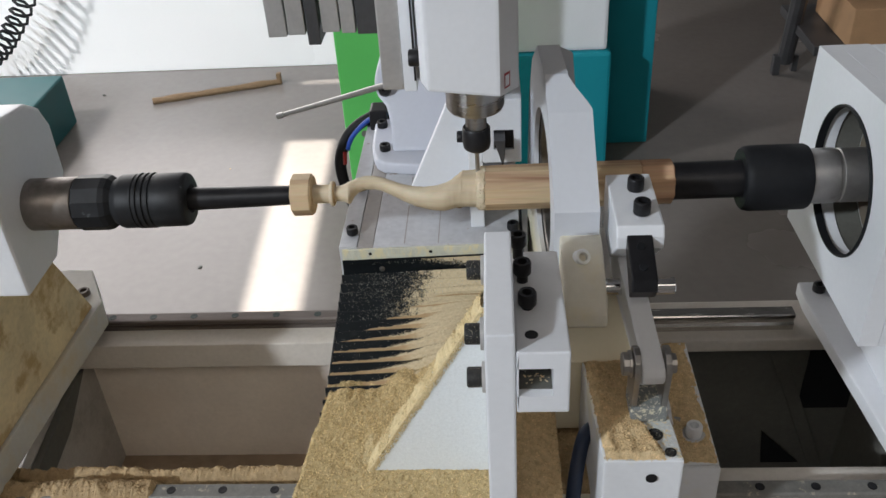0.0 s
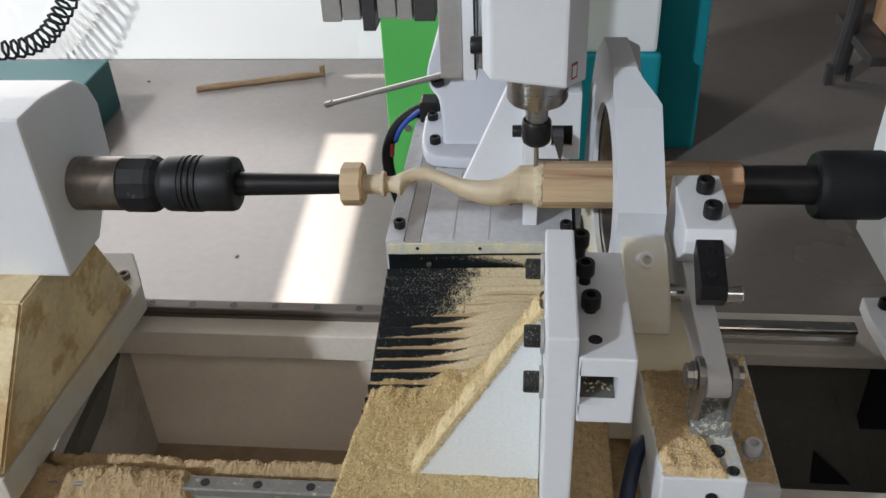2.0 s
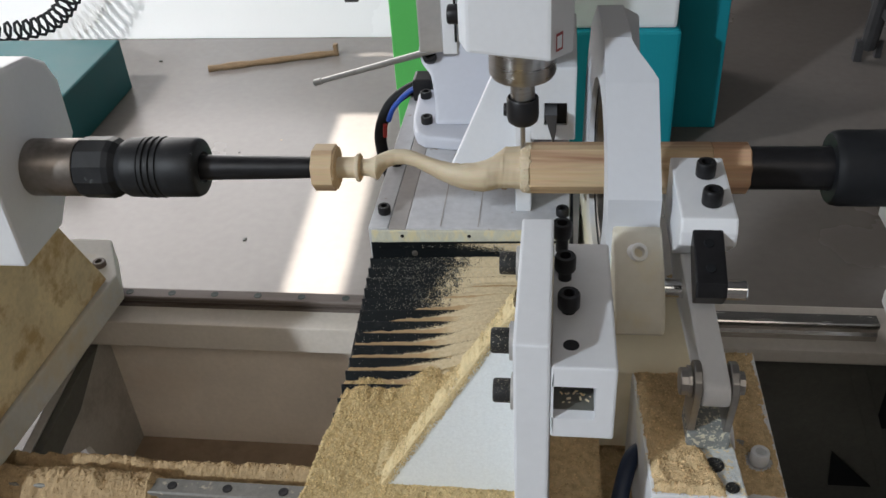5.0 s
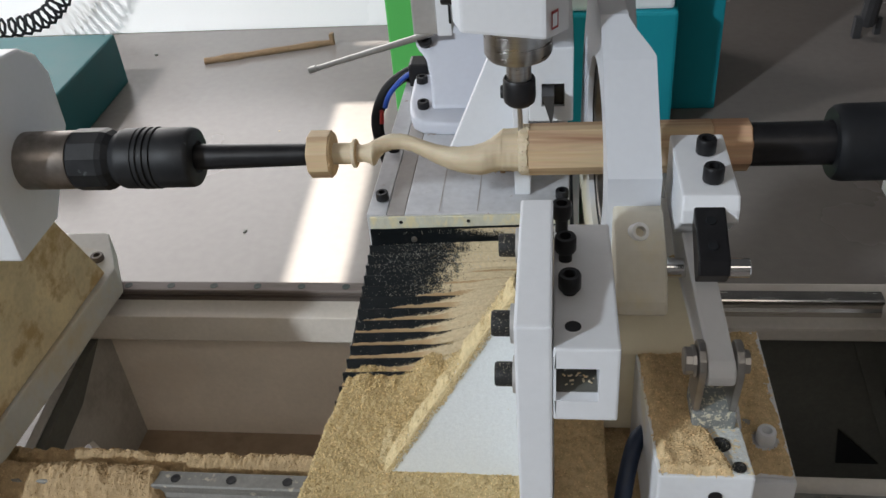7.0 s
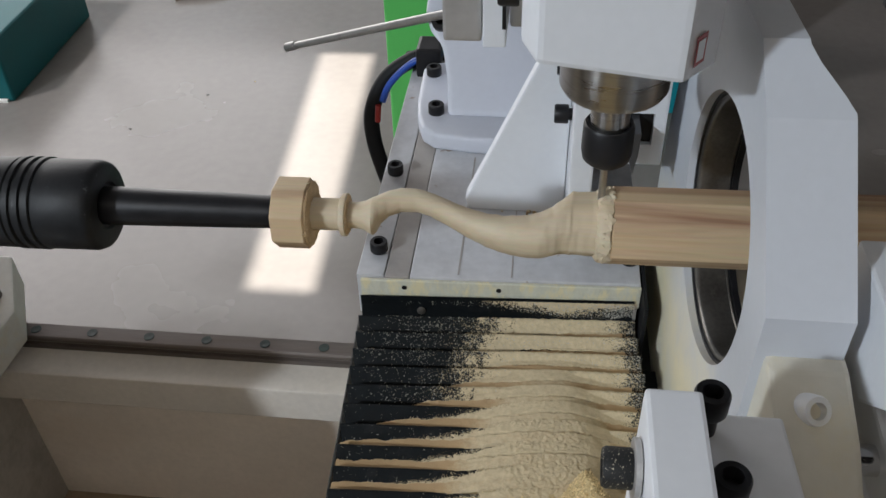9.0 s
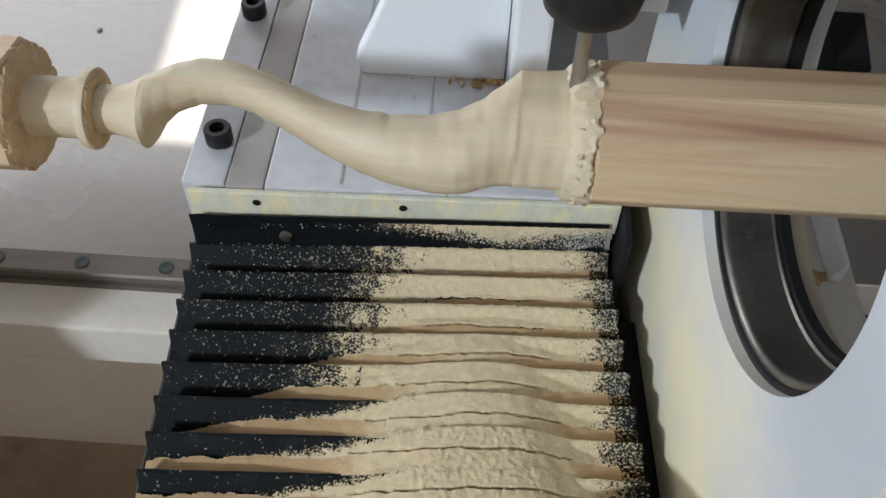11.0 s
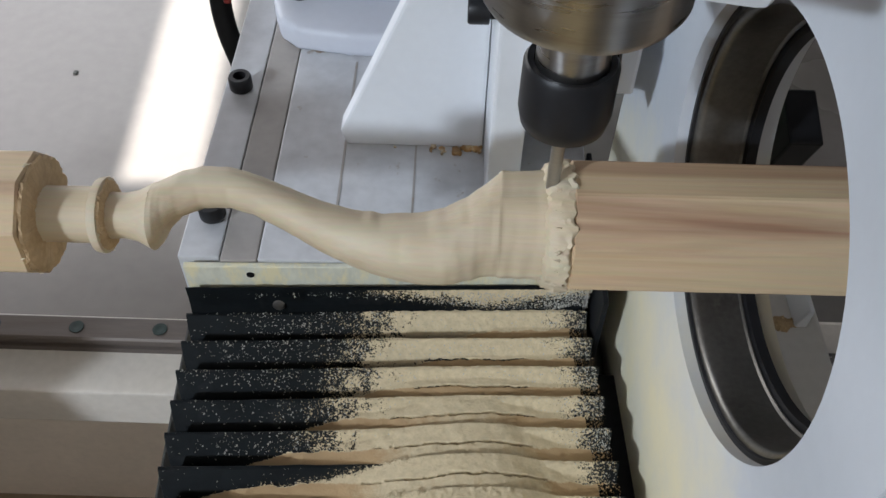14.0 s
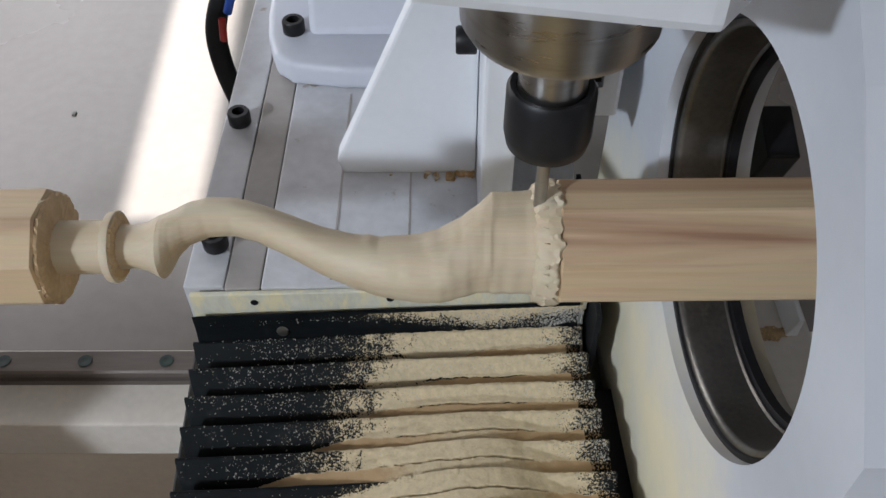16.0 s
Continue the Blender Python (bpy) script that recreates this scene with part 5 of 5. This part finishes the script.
def web_edge_dust():
    """A crumbly bank of powder lying along the web's sloping edge and hanging over its face."""
    bm = bmesh.new()
    a, b = Vector((-0.045, 0.0, 1.048)), Vector((0.0705, 0.0, 1.2475))
    along = (b - a).normalized()
    out = Vector((-along.z, 0.0, along.x))
    rng = random.Random(31)
    n = 190
    rows = []
    for i in range(n + 1):
        t = i / n
        wide = 0.0030 + 0.0045 * noise.noise((t * 12, 0.3, 0)) + 0.0034 * noise.noise((t * 37, 1.3, 0)) + 0.0024 * noise.noise((t * 110, 4.3, 0))
        high = max(0.0004, 0.0020 + 0.0040 * noise.noise((t * 8, 4.1, 0)) + 0.0018 * noise.noise((t * 45, 2.1, 0)))
        line = ((0.5626, -max(0.0008, wide)), (0.5618, -0.5 * max(0.0008, wide)), (0.5614, 0.0002), (0.5624, 0.6 * high), (0.566, high), (0.571, 1.2 * high + 0.0022 * noise.noise((t * 26, 7.1, 0))), (0.577, 1.0 * high + 0.0030 * noise.noise((t * 31, 9.1, 0))), (0.583 + 0.004 * noise.noise((t * 40, 8.1, 0)), 0.4 * high), (0.592 + 0.010 * noise.noise((t * 17, 8.7, 0)), -0.007))
        rows.append([bm.verts.new(a + (b - a) * t + out * (w + 0.0011 * noise.noise((t * 160, k * 1.7, 2.2)) + rng.uniform(-0.0002, 0.0002)) + Vector((0, y + 0.0003 * noise.noise((t * 210, k * 2.3, 7.7)), 0))) for k, (y, w) in enumerate(line)])
    for p, q in zip(rows, rows[1:]):
        for k in range(len(p) - 1):
            bm.faces.new((p[k], p[k + 1], q[k + 1], q[k]))
    for _ in range(5200):
        t, w, y = rng.random(), rng.uniform(-0.006, 0.0040), 0.5618
        if w < -0.004 and rng.random() > 0.35:
            continue
        if w > 0.0:
            y = rng.uniform(0.562, 0.584)
            w = rng.uniform(0.0006, 0.0026)
        r = rng.choice((0.0006, 0.0008, 0.0011))
        m = Euler((rng.uniform(0, 6.3), rng.uniform(0, 6.3), rng.uniform(0, 6.3))).to_matrix()
        c = a + (b - a) * t + out * w + Vector((0, y, 0))
        vs = [bm.verts.new(c + m @ Vector(p)) for p in ((-1.1 * r, -r * 0.5, 0), (1.1 * r, -r * 0.4, 0), (0.2 * r, r * 0.6, 0), (0, 0, r * 0.5))]
        for f in ((0, 1, 2), (0, 1, 3), (1, 2, 3), (2, 0, 3)):
            bm.faces.new([vs[k] for k in f])
    bmesh.ops.recalc_face_normals(bm, faces=bm.faces)
    tagged(part("dust_bank", bm, EDGEDUST), "yellow wood powder banked on the sloping web edge", "sawdust", kind="stuff")


web_edge_dust()
hill("sawdust_slope", "brown sawdust lying under the tool holder", 0.0965, 0.140, 0.42, 0.66, lambda x, y: 1.040 + 0.010 * (0.12 - x) / 0.03 + 0.004 * noise.noise((x * 40, y * 40, 3)), CHIPSDARK, flakes=1500, seed=2)
hill("sawdust_patch", "brown sawdust spilled beside the steady-rest block", 0.139, 0.1725, 0.575, 0.665, lambda x, y: 0.9965 + 0.012 * math.exp(-((x - 0.166) / 0.014) ** 2 - ((y - 0.615) / 0.03) ** 2) + 0.003 * noise.noise((x * 60, y * 60, 4)), CHIPSDARK, flakes=700, seed=12)


def block_heap(x, y):
    right = 0.2155 + 0.017 * max(0.0, (0.575 - y) / 0.05) + 0.004 * noise.noise((y * 60, 3.0, 1.0))
    left = 0.1665 + 0.008 * (0.657 - y) / 0.131
    d = min(right - x, x - left, 0.657 - y, y - 0.5265)
    return None if d < 0 else 1.0988 + 0.0062 * min(1.0, d / 0.006) + 0.0022 * noise.noise((x * 70, y * 70, 7))


hill("sawdust_on_block", "brown sawdust caked on the steady-rest block", 0.164, 0.231, 0.526, 0.657, block_heap, CHIPSDARK, step=0.0014, flakes=3500, seed=3)


def base_heap(x, y):
    d = min(0.3030 - x, x - 0.246, 0.795 - y, y - 0.608)
    if d < 0 or math.hypot(x - 0.284, y - 0.646) < 0.0105:
        return None
    return 1.0022 + 0.009 * min(1.0, d / 0.012) * (0.55 + 0.45 * noise.noise((x * 45, y * 45, 7)))


hill("sawdust_on_base", "brown sawdust covering the base of the steady rest", 0.245, 0.3035, 0.607, 0.796, base_heap, CHIPSDARK, step=0.0018, flakes=3000, seed=5)


def wing_spot(x, y):
    d = 1.0 - math.hypot((x - 0.241) / 0.013, (y - 0.932) / 0.006) + 0.35 * noise.noise((x * 260, y * 260, 1.0))
    return None if d < 0.05 else 0.9954 + 0.002 * min(1.0, d)


hill("sawdust_spot", "small brown spill of sawdust behind the ring", 0.224, 0.258, 0.922, 0.942, wing_spot, CHIPSRAIL, step=0.0008, rough=0.0006, flakes=150, seed=41)


def rail_heap(x, y):
    t = 0.5 + 0.5 * noise.noise((x * 14, 0.0, 4.0))
    top = 0.893 + 0.024 * math.exp(-((y - 0.683) / 0.011) ** 2) * (0.75 + 0.5 * t)
    if x < -0.30:
        top = max(top, 0.893 + 0.038 * math.exp(-((y - 0.650) / 0.022) ** 2) * min(1.0, (-0.30 - x) / 0.02) * (0.85 + 0.3 * t))
    top += 0.004 * noise.noise((x * 70, y * 70, 9))
    return max(top, 0.8935)


hill("sawdust_on_rail", "brown sawdust piled along the front rail, darkened for shade", -0.62, -0.11, 0.604, 0.699, rail_heap, CHIPSRAIL, step=0.002, rough=0.0034, flakes=9000, seed=4)


def fold_dust():
    """Powder on the folds' faces and coarser sawdust settled in their bottoms, fold by fold; cracks stay open at the ridges."""
    specks = bmesh.new()
    bm = bmesh.new()
    rng = random.Random(21)
    depth_layer, coarse_layer = bm.verts.layers.float.new("settled_depth"), bm.verts.layers.float.new("coarse_share")
    nx, nu = 340, 34
    fold_line = [(0.0, 0.0), (0.0016, 0.0), (0.0070, -0.0060), (0.0135, -0.0135), (0.0172, -0.0165), (0.0182, -0.0165)]

    def drop(d, k):
        if k == 0:
            return -4.5 * d
        for (a, za), (b, zb) in zip(fold_line, fold_line[1:]):
            if d <= b:
                return za + (zb - za) * (d - a) / (b - a)
        return -0.0165
    for k in range(14):
        y0, rz = fold_y(k), fold_z(k)
        span = 0.0042 if k == 0 else PITCH
        # where the solid powder begins, and how far the settled sawdust reaches
        start = 0.002 + 0.040 * max(0, 1 - k) - 0.007 * k
        settle_from = 0.040 - 0.027 * k
        grid = {}
        for i in range(nx + 1):
            x = -0.1155 + 0.231 * i / nx
            fill = 0.0110 * max(0.0, min(1.0, (x - settle_from) / 0.05)) if k > 0 else 0.0
            swell = max(0.0, min(1.0, (k - 2.2) / 5)) * 0.0195 * math.exp(-((x - 0.042) / (0.032 + 0.004 * k)) ** 2)
            ease = max(0.0, min(1.0, (0.116 - x) / 0.066))
            swell *= ease * ease * (3 - 2 * ease)
            heaped = min(1.0, swell / 0.008)
            crack = 0.56 - 0.06 * min(1.0, k / 6) + 0.055 * noise.noise((x * 42, k * 6.1, 0.2)) + 0.045 * noise.noise((x * 150, k * 2.9, 0.6)) + 0.022 * noise.noise((x * 480, k * 1.9, 0.6))
            crack_open = 1.0 - abs(x - 0.053 + 0.003 * k) / (0.028 + 0.0035 * k) + 0.25 * noise.noise((x * 90, k * 1.9, 3.1))
            crack_half = 0.0 if not 2 <= k <= 8 else 0.027 * min(1.0, max(0.0, crack_open * 3)) * (0.9 + 0.35 * noise.noise((x * 260, k * 3.3, 1.1)))
            lip = 0.0006 * noise.noise((x * 120, k * 4.37, 0.4)) + 0.0006 * noise.noise((x * 400, k * 9.37, 0.4))
            for j in range(nu + 1):
                u = j / nu
                d = 0.0003 - 0.0012 * heaped + (span - 0.0009 + 0.0030 * heaped) * u + (lip * (1 - heaped) if k else 0.0)
                coat = 0.0011 + 0.0004 * noise.noise((x * 500, u * 9 + k * 20.31, 1.4)) + 0.0003 * noise.noise((x * 1100, u * 21 + k * 9.7, 4.4))
                base = rz + drop(max(0.0, d), k) + coat + (0.008 if k == 0 else 0.0)
                level = (rz - 0.0165 if k else rz - 0.05) + fill + swell + 0.0006 * noise.noise((x * 160, u * 4 + k * 7.37, 5.3))
                top = rz + 0.0010 + swell * 0.55 + 0.0010 * u + heaped * (0.0007 * noise.noise((x * 420, u * 8 + k * 13.1, 2.2)) + 0.0004 * noise.noise((x * 1000, u * 19 + k * 3.3, 6.2)))
                z = max(base, min(level, top))
                settled = level > base
                w = noise.fractal((x * 95, u * 2.5 + k * 11.37, 3.3), 0.6, 2.1, 3) * 0.018 + noise.noise((x * 800, u * 14 + k * 17.43, 8.6)) * 0.012
                cover = x - start + w
                if k >= 6:
                    # further on the dust climbs from the bottom, leaving a black wedge under each ridge
                    dark = 0.92 * (0.012 - x) / 0.128
                    cover = (u - dark) * 0.14 + w * 0.7
                end = 0.104 + 0.005 * noise.noise((u * 3, k * 5.31, 2.4)) - (0.030 * (1 - u) if k == 0 else 0.0)
                cover = min(cover, (end - x) * 1.2 + w * 0.5)
                if k == 0:
                    cover = min(x - 0.030, 0.090 - x) * 0.8 + (0.42 - u) * 0.07 + w * 0.8
                blur = 0.10 * noise.noise((x * 130, k * 3.71, u * 3.0)) + 0.08 * noise.noise((x * 900, k * 5.3, u * 17.0))
                tan = max(0.0, min(1.0, 0.5 + 9.0 * (u + 0.35 * blur - crack))) * (1 - 0.62 * heaped) if settled else 0.0
                cover = 0.05 if tan > 0.5 and x < 0.104 else cover
                if abs(u - crack) < crack_half:
                    cover = -0.12
                    z = min(z, base + 0.0004)
                grid[i, j] = (x, y0 - d - (0.0008 if k == 0 else 0.0), z, cover, tan)
        at = {}

        def vert(key):
            if key not in at:
                x, y, z, c, t = grid[key]
                at[key] = bm.verts.new((*cover_twist(x * 0.98, y), z))
                at[key][depth_layer] = max(-0.2, min(0.2, c * (3.2 if c > 0 else 1.7)))
                at[key][coarse_layer] = t
            return at[key]
        for i in range(nx):
            for j in range(nu):
                q = [(i, j), (i + 1, j), (i + 1, j + 1), (i, j + 1)]
                if max(grid[p][3] for p in q) > -0.065:
                    f = bm.faces.new([vert(p) for p in q])
                    f.smooth = True
        # loose specks past the edge of the powder
        for _ in range(9000 if k == 0 else 3600 if k < 6 else 900):
            x = rng.uniform(-0.114, 0.115)
            u = rng.random() if k == 0 or k > 5 else rng.random() * (0.62 if rng.random() < 0.85 else 1.0)
            edge = start - x if k < 6 else 0.03
            if k == 0 and u > 0.25 + 0.65 * max(0.0, min(1.0, (x + 0.02) / 0.08)) + 0.2 * noise.noise((x * 60, 1.0, 7.0)):
                continue
            if x < 0.09 and rng.random() > 0.34 * math.exp(-max(0.0, edge) / 0.035) + (0.06 if k == 0 else 0.40 if k < 4 else 0.20) * max(0.0, 0.35 + 1.3 * noise.noise((x * 38, k * 2.3, 0.7 + u * 1.5))):
                continue
            d = 0.0005 + (span - 0.004 if k else 0.0030) * u
            r = rng.choice((0.00020, 0.00024, 0.00028, 0.00036, 0.0006))
            c = Vector((*cover_twist(x * 0.98, y0 - d - (0.0010 if k == 0 else 0.0)), rz + drop(d, k) + (0.0088 if k == 0 else 0.0008)))
            m = Euler((0.8 + rng.uniform(-0.5, 0.5), rng.uniform(-0.5, 0.5), rng.uniform(0, 6))).to_matrix()
            vs = []
            for p in ((-r, -r, 0), (r, -r * 0.7, 0), (0.2 * r, r, 0), (0, 0, r * 0.9)):
                vs.append(specks.verts.new(c + m @ Vector(p)))
            for f in ((0, 1, 3), (1, 2, 3), (2, 0, 3)):
                specks.faces.new([vs[q] for q in f])
    bmesh.ops.recalc_face_normals(specks, faces=specks.faces)
    tagged(part("sawdust_specks", specks, SPECKWHITE), "whitish specks of wood dust on the black folds", "sawdust", kind="stuff")
    bmesh.ops.recalc_face_normals(bm, faces=bm.faces)
    ob = part("sawdust_in_folds", bm, FOLDDUST, None)
    tagged(ob, "pale powder and tan sawdust in the bellows folds", "sawdust", kind="stuff")


fold_dust()


# ---- things behind the lathe ----
stick = thing("wooden_stick", "thin turned wooden stick lying on the floor", "stick", (-1.2, 3.77, 0))
d0, d1 = Vector((-1.495, 3.690, 0.012)), Vector((-0.925, 3.868, 0.012))
pts = [d0.lerp(d1, k / 12) for k in range(13)]
part("stick_body", tube(pts, [0.017, 0.014, 0.019, 0.018, 0.013, 0.015, 0.016, 0.015, 0.014, 0.016, 0.018, 0.013, 0.014], 10), STICKWOOD, stick, smooth=True)
part("stick_head", box(-0.945, -0.925, 3.852, 3.880, 0.0, 0.055, 0.004), STICKWOOD, stick)

rng = random.Random(17)
for x, y, r in ((-0.922, 2.374, 0.007), (-1.769, 3.799, 0.008), (-1.31, 2.72, 0.004), (-1.12, 2.95, 0.004), (-0.98, 3.05, 0.003)):
    crumb = box(-r, r, -r * 0.7, r * 0.7, 0.0, r * 0.7, r * 0.2)
    bmesh.ops.transform(crumb, matrix=Matrix.Translation((x, y, 0)) @ Matrix.Rotation(rng.uniform(0, 3), 4, "Z"), verts=crumb.verts)
    tagged(part("floor_crumb", crumb, CHIPSRAIL if r < 0.004 else DARKPAINT_SHADE), "small dark crumb of debris on the floor", "debris", "crumbs on the floor")

panel = thing("white_skirting_panel", "long glossy white machine panel standing on the floor", "machine panel", (-2.6, 4.2, 0))
part("panel", box(-5.2, -0.30, 4.07, 4.30, 0.0, 0.44, 0.006), PANELWHITE, panel)

teal_base = thing("machine_base", "low dark teal painted machine base on the floor", "machine base", (-2.4, 3.2, 0))
part("base_body", prism([(-3.2, 2.86), (-1.78, 2.86), (-1.79, 3.52), (-3.2, 3.52)], "z", 0.0, 0.228, 0.012, 3), DARKTEAL, teal_base)
part("foot_pad", box(-1.93, -1.80, 2.85, 2.94, 0.0, 0.012, 0.002), GREYPAINT, teal_base)

coil = thing("coiled_air_hose", "black coiled air hose hanging over the white panel", "hose", (-1.9, 3.6, 0.4))
pts = []
ctrl = smooth_line([(-3.05, 3.93, 0.14), (-2.646, 3.93, 0.10), (-2.356, 3.93, 0.145), (-2.175, 3.93, 0.298), (-2.0, 3.93, 0.55), (-1.862, 3.93, 0.883)], 40)
for i, p in enumerate(ctrl):
    a = i * 0.9
    t = (ctrl[min(i + 1, len(ctrl) - 1)] - ctrl[max(i - 1, 0)]).normalized()
    u = t.cross(Vector((0, 1, 0.2))).normalized()
    v = t.cross(u)
    pts.append(p + (u * math.cos(a) + v * math.sin(a)) * 0.045)
part("coil", tube(pts, 0.0075, 8), RUBBER, coil, smooth=True)

behind = thing("background_machine", "white machine on a teal base standing behind the lathe", "machine", (0.1, 3.3, 0))
part("teal_plinth", box(-0.28, 0.494, 2.93, 3.6, 0.0, 0.485, 0.012), TEAL, behind)
part("white_body", box(-0.26, 0.480, 2.95, 3.58, 0.486, 1.7, 0.012), WHITE, behind)
cab = thing("teal_cabinet", "tall teal control cabinet standing on the hall floor", "cabinet", (0.6, 3.4, 0))
part("cabinet_body", box(0.498, 0.685, 3.17, 3.75, 0.0, 1.7, 0.008), TEAL, cab)
part("cabinet_edge", box(0.502, 0.681, 3.162, 3.1695, 0.03, 1.65, 0.002), TEAL, cab)
grn = thing("green_panel", "bright green painted machine door behind the lathe", "machine panel", (-0.3, 2.55, 0))
part("panel", box(-0.392, -0.02, 2.50, 2.60, 0.0, 0.95, 0.006), GREEN, grn)
part("bolt_hole", turn_to(turned([(0, 0.012), (0.001, 0.012)], "z", sides=14), (0, -1, 0), (-0.33, 2.499, 0.42)), DARKPAINT_SHADE, grn)

stand = thing("tool_stand", "black steel stand with a cardboard box of parts on its shelf", "stand", (1.6, 4.0, 0))
part("leg", tube([(1.385, 3.79, 0.06), (1.36, 3.62, 0.62)], 0.034, 10), DARKALU, stand)
part("fork", box(1.330, 1.362, 3.765, 3.80, 0.0, 0.09, 0.003), DARKALU, stand)
part("fork", box(1.425, 1.450, 3.80, 3.83, 0.0, 0.075, 0.003), DARKALU, stand)
part("shelf", box(1.38, 2.40, 3.45, 3.95, 0.22, 0.26, 0.004), DARKALU, stand)
cardbox = thing("cardboard_box", "open brown cardboard box with grey metal parts", "box", (1.8, 3.6, 0.26))
part("carton", box(1.50, 1.95, 3.42, 3.85, 0.262, 0.42, 0.004), CARD, cardbox)
part("metal_part", tube([(1.62, 3.6, 0.43), (1.82, 3.65, 0.44)], 0.03, 12), GREYALU, cardbox)

# The second fixture is made up to go with the panel and floor fill.
for nm, x, y in (("high_bay", -4.75, -3.65), ("fill_far", -4.1, 1.0)):
    lamp = thing("ceiling_lamp", "square white high-bay lamp under the roof", "lamp", (x, y, 4.6), "ceiling lamps")
    part("shade", box(x - 0.3, x + 0.3, y - 0.3, y + 0.3, 4.60, 4.72, 0.01), WALLPAINT, lamp)
    part("rod", box(x - 0.01, x + 0.01, y - 0.01, y + 0.01, 4.72, 5.4, 0), GREYALU, lamp)
